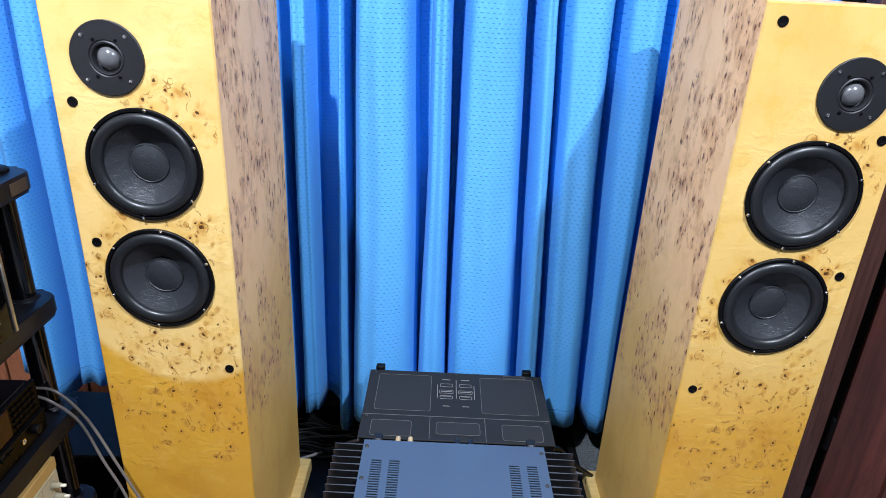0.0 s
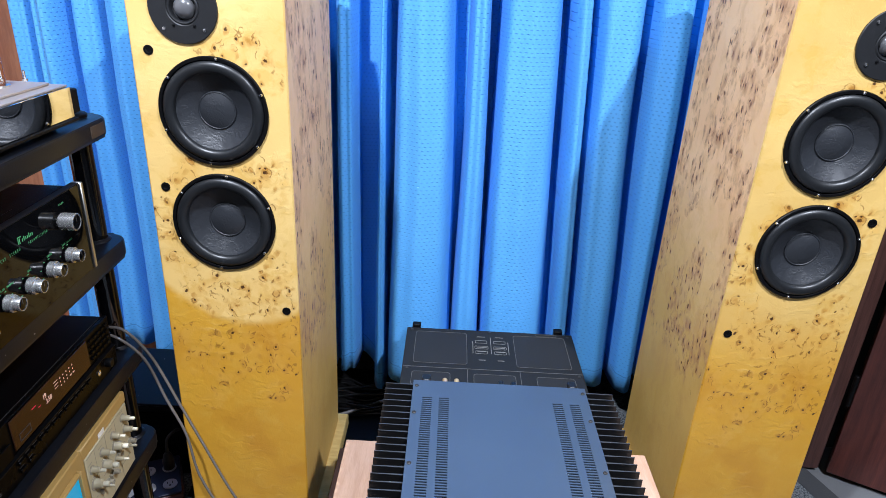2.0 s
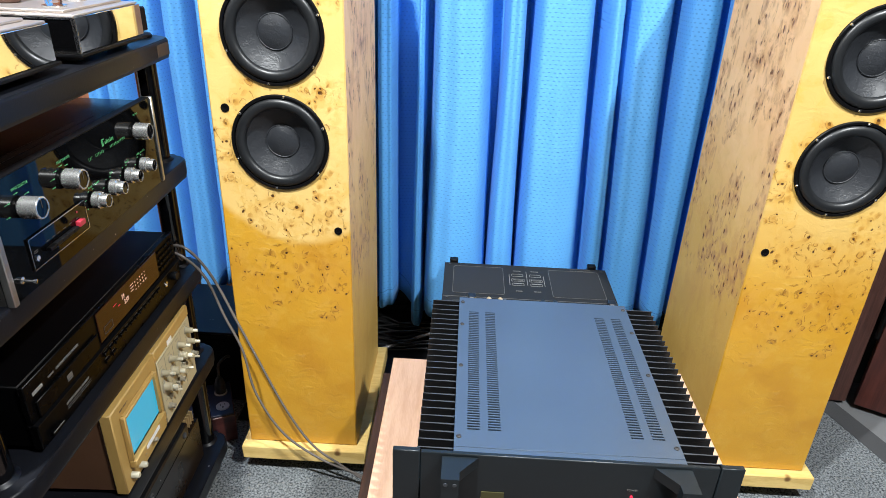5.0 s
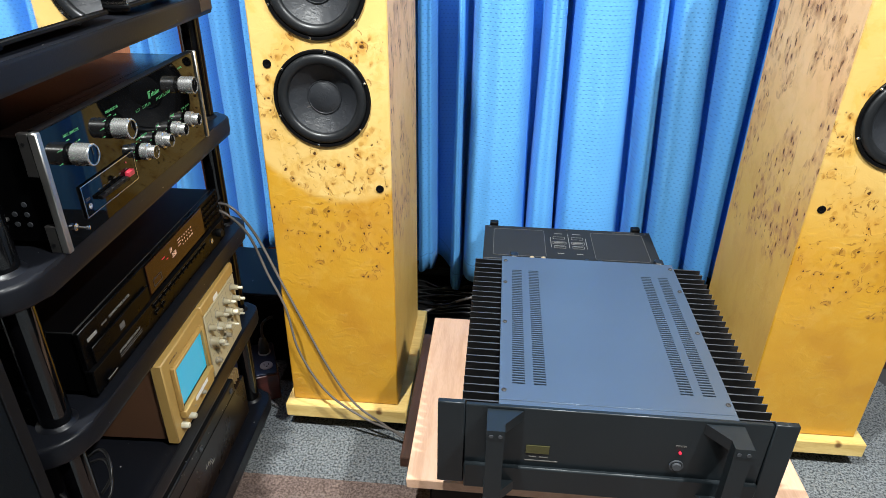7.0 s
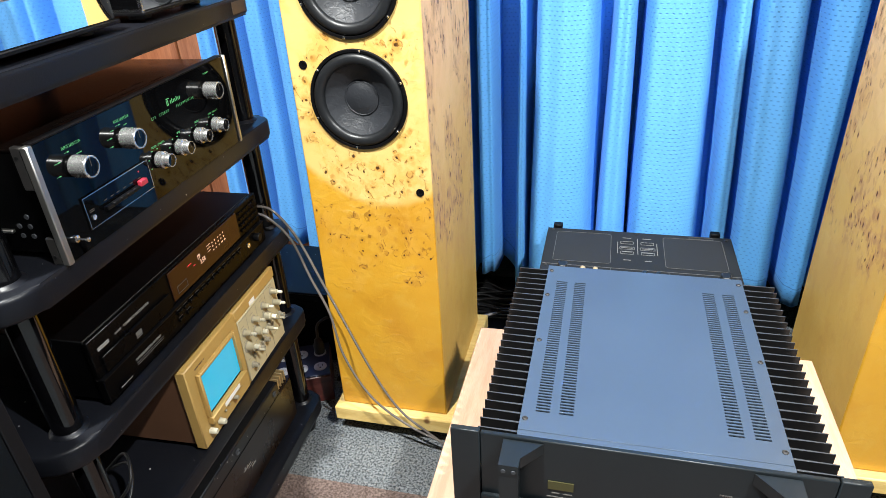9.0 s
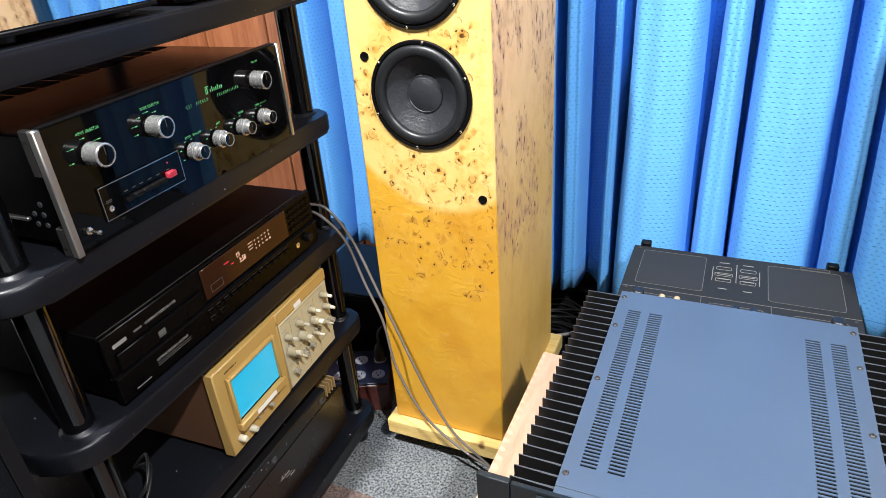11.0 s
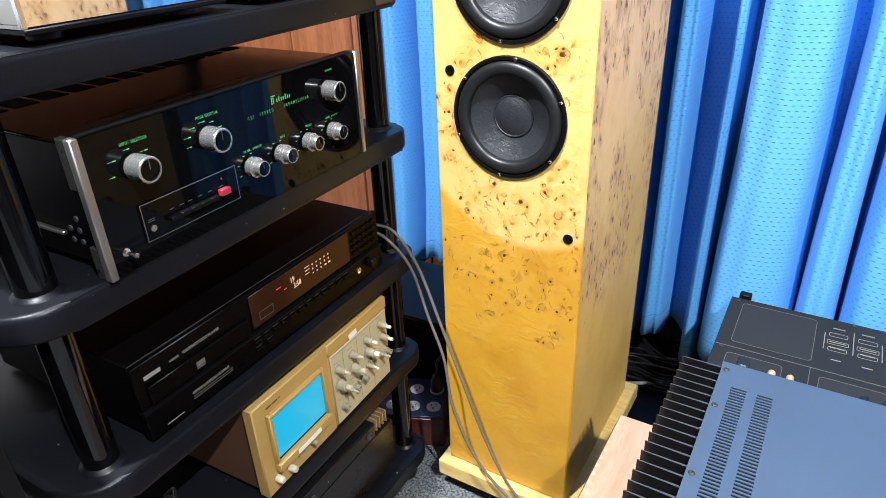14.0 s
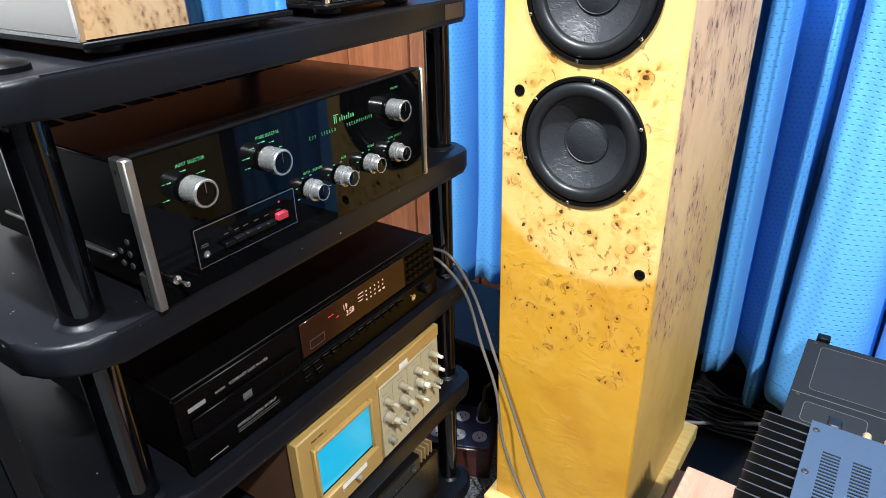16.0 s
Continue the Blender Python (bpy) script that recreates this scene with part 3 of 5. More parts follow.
# ---- curtains ----
def fold_shape(x, z, valleys, flat):
    """How far the cloth comes forward at x and z: 1 on the crest of a fold, 0 deep between two."""
    k = max(-0.4, min(1.6, (z - 0.32) / 0.52))
    here = [(a + (b - a) * k, max(0.0015, w + (v - w) * k), amp) for a, b, w, v, amp in valleys]
    for (a, wa, _), (b, wb, amp) in zip(here, here[1:]):
        lo, hi = a + wa / 2, b - wb / 2
        if x <= lo:
            return 0.0
        if x < hi:
            own = valleys[here.index((a, wa, _))][0]
            skew = 0.30 * math.sin(own * 97.0)
            t = (x - lo) / (hi - lo)
            t += skew * t * (1 - t)
            u = abs(2 * t - 1)
            return amp * (1 - u ** flat) ** 0.6 * (1 - 0.06 * (0.5 - 0.5 * math.cos(2 * math.pi * (t * 2 + 0.3 * math.sin(own * 51)))))
    return 0.0


def curtain(name, valleys, y_back, y_front, hem, top, label, nx=620, nz=44, flat=5.5, seed=0):
    bm = bmesh.new()
    uv = bm.loops.layers.uv.new("UVMap")
    x0, x1 = valleys[0][0], valleys[-1][0]
    grid, arc = [], []
    for k in range(nz + 1):
        v = k / nz
        line, run, last = [], 0.0, None
        for i in range(nx + 1):
            x = x0 + (x1 - x0) * i / nx
            zb = hem(x)
            z = zb + (top - zb) * v
            sway = 0.003 * noise.noise((x * 3 + seed, z * 1.3, 1.7))
            s = fold_shape(x + sway, z, valleys, flat)
            s += (1 - s) * 0.30 * (1 - v) ** 5
            y = y_back + (y_front - y_back) * s + 0.005 * noise.noise((x * 20, z * 0.7, 7.3 + seed)) + 0.010 * noise.noise((x * 9, z * 1.6, 5.1 + seed)) + 0.004 * noise.noise((x * 30, z * 5, 2.2))
            y -= 0.012 * (1 - v) ** 2 * noise.noise((x * 14, 3.3, seed))
            p = Vector((x + 0.006 * noise.noise((x * 8, z * 2, 9.0)), y, z))
            run += 0.0 if last is None else (p - last).length
            last = p
            line.append((bm.verts.new(p), run, z, z - zb))
        grid.append(line)
    level = [q[1] for q in grid[nz // 3]]
    for a, b in zip(grid, grid[1:]):
        for i in range(nx):
            f = bm.faces.new((a[i][0], a[i + 1][0], b[i + 1][0], b[i][0]))
            for loop, q, j in zip(f.loops, (a[i], a[i + 1], b[i + 1], b[i]), (i, i + 1, i + 1, i)):
                loop[uv].uv = (level[j], q[3])
    me = bpy.data.meshes.new(name)
    bm.to_mesh(me)
    bm.free()
    me.materials.append(M_CLOTH)
    me.polygons.foreach_set("use_smooth", [True] * len(me.polygons))
    ob = tagged(new(name, me), label, "curtain", "blue curtains")
    solid = ob.modifiers.new("thickness", "SOLIDIFY")
    solid.thickness, solid.offset = 0.0012, 1.0
    return ob


# folds: where the gap before the next one lies low and high up, its width there, and how far the fold before it comes out
LEFT = [(x, x, w, w, amp) for x, w, amp in ((-1.085, .012, 0), (-1.02, .012, .7), (-.945, .012, .8), (-.86, .014, .6), (-.775, .012, .75), (-.69, .014, .7), (-.60, .02, .8), (-.50, .02, .8), (-.40, .02, .7))]
LEFT += [(-.325, -.325, .02, .02, .7), (-.242, -.241, .046, .055, .85), (-.184, -.188, .010, .013, .75), (-.12, -.12, .02, .02, .25)]
RIGHT = [(-.182, -.178, .001, .001, 0), (-.009, -.014, .008, .024, 1.0), (.073, .062, .006, .017, .92), (.255, .234, .020, .018, .95), (.318, .292, .014, .013, .88),
         (.434, .413, .018, .018, .92), (.522, .518, .024, .025, .9), (.60, .59, .02, .02, .85), (.68, .68, .02, .02, .8), (.78, .78, .02, .02, .8), (.88, .88, .02, .02, .7)]
curtain("curtain", LEFT, 1.640, 1.460, lambda x: 0.115 + 0.03 * math.sin(x * 40) - 0.06 * max(0, min(1, (x + 0.45) * 3)) + 0.05 * max(0, min(1, (-0.95 - x) * 6)), 2.45,
        "blue woven curtain hanging in soft folds behind the loudspeaker", seed=3)
curtain("curtain", RIGHT, 1.625, 1.455, lambda x: 0.080 + 0.012 * math.sin(x * 33 + 1) + 0.02 * max(0, min(1, x * 2)), 2.45,
        "bright blue woven curtain hanging in deep folds", seed=8)
rail = thing("curtain_rail", -0.1, 1.50, 2.45, "plain metal curtain rail", "curtain rail")
part("rail_bar", boxes((-1.02, 1.02, -0.012, 0.012, 0.0, 0.03), bevel=0.003), M_ALU, rail)
for bx in (-0.98, 0.98):
    part("rail_bracket", boxes((bx - 0.012, bx + 0.012, 0.013, 0.238, 0.004, 0.02)), M_ALU, rail)


# ---- loudspeakers ----
CAB_W, CAB_D, CAB_Z0, CAB_Z1 = 0.242, 0.362, 0.042, 1.212


def cabinet_mesh(s):
    """The cabinet, its baffle pierced for the drivers. s: 1 where the outer side is towards -x."""
    bm = bmesh.new()
    uv = bm.loops.layers.uv.new("UVMap")
    h, c = CAB_W / 2, 0.0025
    z0, z1 = CAB_Z0, CAB_Z1
    loops = [[(-h + c, z0 + c), (h - c, z0 + c), (h - c, z1 - c), (-h + c, z1 - c)]]
    for cx, cz, r in ((-0.032 * s, 1.092, 0.050), (0, 0.936, 0.0835), (0, 0.746, 0.0835)):
        loops.append([(cx + r * math.cos(2 * math.pi * i / 48), cz + r * math.sin(2 * math.pi * i / 48)) for i in range(48)])
    edges, front_ring, hole_rings = [], None, []
    for n, loop in enumerate(loops):
        vs = [bm.verts.new((x, 0, z)) for x, z in loop]
        edges += [bm.edges.new((vs[i], vs[(i + 1) % len(vs)])) for i in range(len(vs))]
        if n:
            hole_rings.append(vs)
        else:
            front_ring = vs
    bmesh.ops.triangle_fill(bm, use_beauty=True, use_dissolve=False, edges=edges)
    for vs in hole_rings:
        inner = [bm.verts.new((v.co.x, 0.02, v.co.z)) for v in vs]
        for i in range(len(vs)):
            j = (i + 1) % len(vs)
            bm.faces.new((vs[i], vs[j], inner[j], inner[i]))
    ring2 = [bm.verts.new((x, c, z)) for x, z in ((-h, z0), (h, z0), (h, z1), (-h, z1))]
    ring3 = [bm.verts.new((x, CAB_D, z)) for x, z in ((-h, z0), (h, z0), (h, z1), (-h, z1))]
    for a, b in ((front_ring, ring2), (ring2, ring3)):
        for i in range(4):
            j = (i + 1) % 4
            bm.faces.new((a[i], a[j], b[j], b[i]))
    bm.faces.new(ring3)
    bmesh.ops.recalc_face_normals(bm, faces=bm.faces)
    for f in bm.faces:
        side = abs(f.normal.x) > 0.8
        lid = abs(f.normal.z) > 0.8
        f.material_index = 1 if (side or lid or f.normal.y > 0.5) else 0
        for loop in f.loops:
            p = loop.vert.co
            loop[uv].uv = (p.y * 1.0 + 0.37, p.z) if side else ((p.x, p.y + 1.3) if lid else (p.x * s, p.z))
    me = bpy.data.meshes.new("cabinet")
    bm.to_mesh(me)
    bm.free()
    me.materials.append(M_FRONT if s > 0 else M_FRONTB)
    me.materials.append(M_SIDE)
    return me


def woofer(parent, x, z):
    w = part("woofer", lathe(bmesh.new(), [(0.0835, 0.004), (0.0878, 0.0), (0.0878, -0.003), (0.0865, -0.0045), (0.0825, -0.0045), (0.0808, -0.002), (0.0795, 0.006)], (x, 0, z), "y", 64), M_MATBLACK, parent, "black woofer frame")
    roll = [(0.0808 - 0.019 * (1 - math.cos(math.pi * i / 10)) / 2, -0.001 - 0.0075 * math.sin(math.pi * i / 10)) for i in range(11)]
    part("surround", lathe(bmesh.new(), [(0.0808, 0.008)] + roll + [(0.0610, 0.006)], (x, 0, z), "y", 64), M_SURROUND, w, "glossy black rubber surround")
    bm = lathe(bmesh.new(), [(0.0625, 0.0005), (0.058, 0.003), (0.050, 0.0075), (0.041, 0.012), (0.033, 0.0155), (0.0310, 0.0162), (0.0304, 0.0140), (0.0294, 0.0136), (0.0286, 0.0146)], (x, 0, z), "y", 72)
    for v in bm.verts:
        v.co.y += 0.0007 * noise.noise((v.co.x * 90 + z * 50, v.co.z * 90, 3.0))
    part("cone", bm, M_CONEWRINKLE, w, "wrinkled coated black cone")
    bm = lathe(bmesh.new(), [(0.0286, 0.0146), (0.024, 0.0132), (0.016, 0.0106), (0.008, 0.0099), (0, 0.0097)], (x, 0, z), "y", 40)
    for v in bm.verts:
        v.co.y += 0.0005 * noise.noise((v.co.x * 70 + z * 31, v.co.z * 70, 8.0))
    part("dust_cap", bm, M_CONEWRINKLE, w)
    part("back_cup", lathe(bmesh.new(), [(0.0815, 0.008), (0.080, 0.03), (0.05, 0.06), (0, 0.06)], (x, 0, z), "y", 32), M_MATBLACK, w)
    screw = None
    for k in range(6):
        a = radians(30 + 60 * k - 8)
        px, pz = x + 0.0845 * math.cos(a), z + 0.0845 * math.sin(a)
        if screw is None:
            screw = part("screw", lathe(bmesh.new(), [(0, -0.0026), (0.0016, -0.0026), (0.0026, -0.0014), (0.0028, 0.001)], (0, 0, 0), "y", 10), M_STEEL, w)
            screw.location = (px, -0.0045, pz)
        else:
            again(screw, px, -0.0045, pz)
    return w


def tweeter(parent, x, z):
    t = part("tweeter", lathe(bmesh.new(), [(0.0515, 0.002), (0.0525, 0.0), (0.0525, -0.0028), (0.0515, -0.0036), (0.026, -0.0036), (0.0245, -0.0022), (0.0225, -0.0035), (0.0205, -0.0030), (0.0185, 0.0035), (0.0165, 0.0045)], (x, 0, z), "y", 56), M_FACEPLATE, parent, "matt black tweeter faceplate")
    part("dome", lathe(bmesh.new(), [(0.0172, 0.004), (0.0155, 0.001), (0.014, -0.0015), (0.011, -0.0045), (0.0065, -0.0066), (0.002, -0.0074), (0, -0.0075)], (x, 0, z), "y", 32), M_DOME, t, "glossy dark grey dome")
    for k, (ang, r, size, mat) in enumerate([(45, .0435, .0029, M_STEEL), (135, .0435, .0029, M_STEEL), (225, .0435, .0029, M_STEEL), (315, .0435, .0029, M_STEEL),
                                             (58, .030, .0024, M_MATBLACK), (122, .030, .0024, M_MATBLACK), (238, .030, .0024, M_MATBLACK), (302, .030, .0024, M_MATBLACK)]):
        a = radians(ang)
        part("screw" if k < 4 else "dark_screw", lathe(bmesh.new(), [(0, -0.0046), (size * .35, -0.0046), (size * .4, -0.0056), (size * .9, -0.0052), (size, -0.0036)], (x + r * math.cos(a), 0, z + r * math.sin(a)), "y", 10), mat, t)


def loudspeaker(cx, yf, s, label):
    sp = thing("floorstanding_loudspeaker", cx, yf, 0, label, "loudspeaker", "pair of loudspeakers")
    cab = new("cabinet", cabinet_mesh(s))
    cab.parent = sp
    tweeter(sp, -0.032 * s, 1.092)
    woofer(sp, 0, 0.936)
    woofer(sp, 0, 0.746)
    for px, pz in ((-0.093, 1.028), (-0.094, 0.806), (0.098, 0.578), (0.094, 1.186)):
        part("grille_socket", lathe(bmesh.new(), [(0, -0.0004), (0.0034, -0.0004), (0.0037, -0.0012), (0.0055, -0.0018), (0.0074, -0.0014), (0.0080, 0.001)], (px * s, 0, pz), "y", 16), M_MATBLACK, sp, "black rubber grille socket")
    part("base_plate", boxes((-0.136, 0.144, -0.021, CAB_D + 0.03, 0.006, CAB_Z0), bevel=0.0025) if s > 0 else boxes((-0.144, 0.140, -0.021, CAB_D + 0.03, 0.006, CAB_Z0), bevel=0.0025), M_PINE, sp, "pale knotty pine plinth")
    foot = None
    for fx in (-0.10, 0.10):
        for fy in (0.02, CAB_D - 0.02):
            if foot is None:
                foot = part("spike_foot", lathe(bmesh.new(), [(0, FLOOR), (0.006, FLOOR), (0.016, -0.008), (0.016, 0.006)], (0, 0, 0), "z", 16), M_MATBLACK, sp)
                foot.location = (fx, fy, 0)
            else:
                again(foot, fx, fy, 0)
    return sp


def wrinkled():
    m, nt, b = nodes_of("wrinkled_cone_coating")
    v = coords(nt)
    n = cloud(nt, v, 55, 4, 0.6)
    b.inputs["Base Color"].default_value = (0.020, 0.022, 0.0262, 1)
    nt.links.new(calc(nt, "ADD", 0.34, calc(nt, "MULTIPLY", n, 0.2)), b.inputs["Roughness"])
    ridge = calc(nt, "ABSOLUTE", calc(nt, "SUBTRACT", cloud(nt, vec(nt, "MULTIPLY", v, (1, 1, 1.7)), 62, 4), 0.5))
    relief(nt, b, calc(nt, "MULTIPLY", smooth(nt, ridge, 0.0, 0.05), smooth(nt, n, 0.42, 0.58)), 0.30, 0.0008)
    return m


M_CONEWRINKLE = wrinkled()
loudspeaker(-0.415, 0.98, 1, "tall burl-veneered loudspeaker with two black woofers beside the rack")
loudspeaker(0.588, 0.983, -1, "tall burl-veneered loudspeaker with two black woofers beside the door")


# ---- amplifier on its stand ----
stand = thing("amplifier_stand", 0.086, 0.754, FLOOR, "low stand with a pink beech top board", "stand")
part("top_board", boxes((-0.295, 0.297, -0.212, 0.214, 0.312, 0.331), bevel=0.0015), M_BEECH, stand, "pale pink beech board")
part("cupboard", boxes((-0.262, 0.262, -0.185, 0.20, 0.05, 0.311), bevel=0.003), M_MATBLACK, stand, "black carcass")
part("lower_board", boxes((-0.335, 0.335, -0.03, 0.36, 0.155, 0.18), bevel=0.002), M_DARKWOOD, stand, "dark brown lower board")
for fx in (-0.24, 0.24):
    for fy in (-0.16, 0.17):
        part("foot", rod(0.018, 0.05, (fx, fy, 0)), M_RUBBER, stand)

AX, AY0, AY1, AZ = 0.079, 0.535, 0.945, 0.466
amp = thing("power_amplifier", AX, AY0, 0.301, "large power amplifier with blue-grey lid and black heat sinks", "amplifier")
zt = AZ - 0.301
part("chassis", boxes((-0.150, 0.150, 0.002, 0.408, 0.018, zt - 0.012), bevel=0.002), M_MATBLACK, amp)
# lid with four rows of vent slots
cols = [(-0.140, -0.122), (-0.110, -0.092), (0.092, 0.110), (0.122, 0.140)]
xs = sorted({-0.158, 0.158, *[v for c in cols for v in c]})
n_slot, s0, s1 = 58, 0.045, 0.365
pitch = (s1 - s0) / n_slot
ys = [0.0] + [s0 + pitch * (k // 2) + (pitch * 0.52 if k % 2 else 0.0) for k in range(2 * n_slot)] + [0.412]
bm = bmesh.new()
grid = {(i, j): bm.verts.new((x, y, zt)) for i, x in enumerate(xs) for j, y in enumerate(ys)}
for i in range(len(xs) - 1):
    for j in range(len(ys) - 1):
        if (xs[i], xs[i + 1]) in cols and 0 < j < len(ys) - 1 and j % 2 == 1:
            continue
        bm.faces.new((grid[i, j], grid[i + 1, j], grid[i + 1, j + 1], grid[i, j + 1]))
down = bmesh.ops.extrude_face_region(bm, geom=list(bm.faces))
for g in down["geom"]:
    if isinstance(g, bmesh.types.BMVert):
        g.co.z -= 0.0016
part("lid", bm, M_AMPTOP, amp, "blue-grey metal lid with vent slots")
part("lid_flange", boxes((-0.158, -0.1565, 0.0, 0.412, zt - 0.03, zt - 0.0017), (0.1565, 0.158, 0.0, 0.412, zt - 0.03, zt - 0.0017), (-0.156, 0.156, 0.4105, 0.412, zt - 0.03, zt - 0.0017)), M_AMPTOP, amp)
part("lid_fold", boxes((-0.158, 0.158, 0.0095, 0.0104, zt + 0.0001, zt + 0.0007), bevel=0.0002), M_AMPTOP, amp)
screw = None
for sx in (-0.1515, 0.1515):
    for sy in (0.030, 0.195, 0.318, 0.395):
        if screw is None:
            screw = part("lid_screw", lathe(bmesh.new(), [(0.0036, 0), (0.0036, 0.001), (0.0026, 0.0020), (0.0012, 0.0020), (0.001, 0.001), (0, 0.001)], (0, 0, 0), "z", 12), M_BRACKET, amp)
            screw.location = (sx, sy, zt)
        else:
            again(screw, sx, sy, zt)
bm = bmesh.new()
slab(bm, [(0.0, 0.0), (0.0, 0.0030), (0.050, 0.0018), (0.050, 0.0004)], 0.014, zt - 0.004)
fin = part("fin", bm, M_FIN, amp)
# fin tops take a greyer slot: lamplight on the edges put into colour
fin.data.materials.append(M_LITFIN_GREY)
for f in fin.data.polygons:
    f.material_index = 1 if f.normal.z > 0.9 else 0
N_FIN = 25
for k in range(N_FIN):
    y = 0.008 + 0.394 * k / (N_FIN - 1)
    if k == 0:
        fin.location = (0.1585, y, 0)
    else:
        again(fin, 0.1585, y, 0)
    left = again(fin, -0.1585, y + 0.003, 0)
    left.rotation_euler = (0, 0, math.pi)
part("face_plate", boxes((-0.240, -0.203, -0.010, -0.001, 0.022, zt + 0.006), (0.200, 0.231, -0.010, -0.001, 0.022, zt + 0.006), (-0.2025, 0.1995, -0.008, -0.001, 0.018, zt + 0.003), bevel=0.0012), M_AMPFACE, amp, "thick black front plate with side ears")
part("front_lip", boxes((-0.202, 0.199, -0.016, -0.0085, 0.020, 0.066), bevel=0.002), M_AMPFACE, amp)
for k in (-1, 1):
    hx = -0.161 if k < 0 else 0.150
    w = 0.012
    if k < 0:
        plan = [(hx - w, -0.050), (hx + w, -0.050), (hx + w, -0.036), (hx + 0.037, -0.0085), (hx - w, -0.0085)]
    else:
        plan = [(hx - w, -0.050), (hx + w, -0.050), (hx + w, -0.0085), (hx - 0.037, -0.0085), (hx - w, -0.036)]
    handle = part("handle", slab(slab(slab(bmesh.new(), plan, zt - 0.018, zt - 0.001), plan, 0.022, 0.040), [(hx - w + .0005, -0.0495), (hx + w - .0005, -0.0495), (hx + w - .0005, -0.034), (hx - w + .0005, -0.034)], 0.0395, zt - 0.0175), M_AMPFACE, amp, "angled black rack handle")
    for bx in (-0.006, 0.006):
        part("handle_bolt", rod(0.0028, 0.0012, (hx + bx, -0.0514, zt - 0.010), "y", 12), M_LITFIN_GREY, handle)
part("name_plate", boxes((-0.117, -0.085, -0.0095, -0.0082, 0.089, 0.103)), M_NAMEPLATE, amp, "small olive metal name plate")
for bx, bw, bz in ((-0.107, 0.010, 0.081), (-0.092, 0.012, 0.081), (-0.095, 0.046, 0.074)):
    part("printed_line", boxes((bx - bw / 2, bx + bw / 2, -0.0088, -0.0082, bz, bz + 0.0016)), M_FAINT, amp)
words("power_lettering", "POWER", 0.0042, facing_y(0.089, -0.0083, 0.121), M_FAINT, amp)
part("indicator_lamp", rod(0.0020, 0.003, (0.089, -0.0110, 0.110), "y", 12), M_LED, amp, "lit red indicator lamp")
part("power_button", lathe(bmesh.new(), [(0.0095, -0.0082), (0.0095, -0.0105), (0.0080, -0.0105), (0.0078, -0.0090), (0.0066, -0.0088), (0.0064, -0.0125), (0.0055, -0.0132), (0, -0.0132)], (0.088, 0, 0.086), "y", 24), M_LITFIN_GREY, amp, "round grey power button")
for fx in (-0.13, 0.13):
    for fy in (0.05, 0.36):
        part("foot", rod(0.018, 0.018, (fx, fy, 0.0)), M_RUBBER, amp)
for jx, mat in ((-0.100, M_GOLD), (-0.078, M_GOLD), (0.006, M_RUBBER), (0.030, M_RUBBER)):
    part("socket", lathe(bmesh.new(), [(0.0062, 0), (0.0062, 0.006), (0.0048, 0.0065), (0.0048, 0.024), (0.0035, 0.026), (0, 0.026)], (jx, 0.412, zt - 0.014), "y", 14), mat, amp, "plated phono socket")
for jx in (-0.135, 0.137):
    part("rear_bumper", boxes((jx - 0.008, jx + 0.008, 0.4125, 0.432, zt - 0.028, zt + 0.001), bevel=0.002), M_RUBBER, amp)
for bx in (-0.1583, 0.1581):
    part("fin_bar", boxes((bx, bx + 0.0002, 0.0, 0.41, 0.014, zt - 0.004)), M_FIN, amp)

rear = thing("second_amplifier", 0.094, 1.15, FLOOR, "wide black amplifier with printed lid standing in front of the curtain", "amplifier")
RZ = 0.302 - FLOOR
part("body", boxes((-0.212, 0.212, 0.002, 0.254, 0.02, RZ - 0.004), bevel=0.003), M_MATBLACK, rear)
part("lid", boxes((-0.214, 0.213, 0.0, 0.258, RZ - 0.0035, RZ), bevel=0.001), M_REARTOP, rear, "grey-black printed metal lid")


def outline(parent, x0, x1, y0, y1, z, w=0.0016, r=0.008, mat=M_PRINT, name="printed_frame"):
    bm = bmesh.new()
    a, b = rounded(x0, x1, y0, y1, r, 4), rounded(x0 + w, x1 - w, y0 + w, y1 - w, r - w, 4)
    va, vb = [bm.verts.new((x, y, z)) for x, y in a], [bm.verts.new((x, y, z)) for x, y in b]
    for i in range(len(a)):
        j = (i + 1) % len(a)
        bm.faces.new((va[i], va[j], vb[j], vb[i]))
    down = bmesh.ops.extrude_face_region(bm, geom=list(bm.faces))
    for g in down["geom"]:
        if isinstance(g, bmesh.types.BMVert):
            g.co.z -= 0.0004
    return part(name, bm, mat, parent)


for x0, x1, y0, y1 in ((-0.190, -0.060, 0.098, 0.240), (0.058, 0.190, 0.098, 0.240), (-0.190, -0.100, 0.008, 0.062), (-0.046, 0.052, 0.020, 0.062), (0.100, 0.190, 0.008, 0.062)):
    part("recessed_panel", boxes((x0 + 0.001, x1 - 0.001, y0 + 0.001, y1 - 0.001, RZ + 0.0001, RZ + 0.0005)), M_PANELGREY, rear)
    outline(rear, x0, x1, y0, y1, RZ + 0.0010, 0.0011, mat=M_FAINT)
part("printed_rule", boxes((-0.212, 0.212, 0.080, 0.0816, RZ + 0.0002, RZ + 0.0007), (-0.0605, -0.0593, 0.003, 0.079, RZ + 0.0002, RZ + 0.0007), (0.063, 0.0642, 0.003, 0.079, RZ + 0.0002, RZ + 0.0007)), M_FAINT, rear)
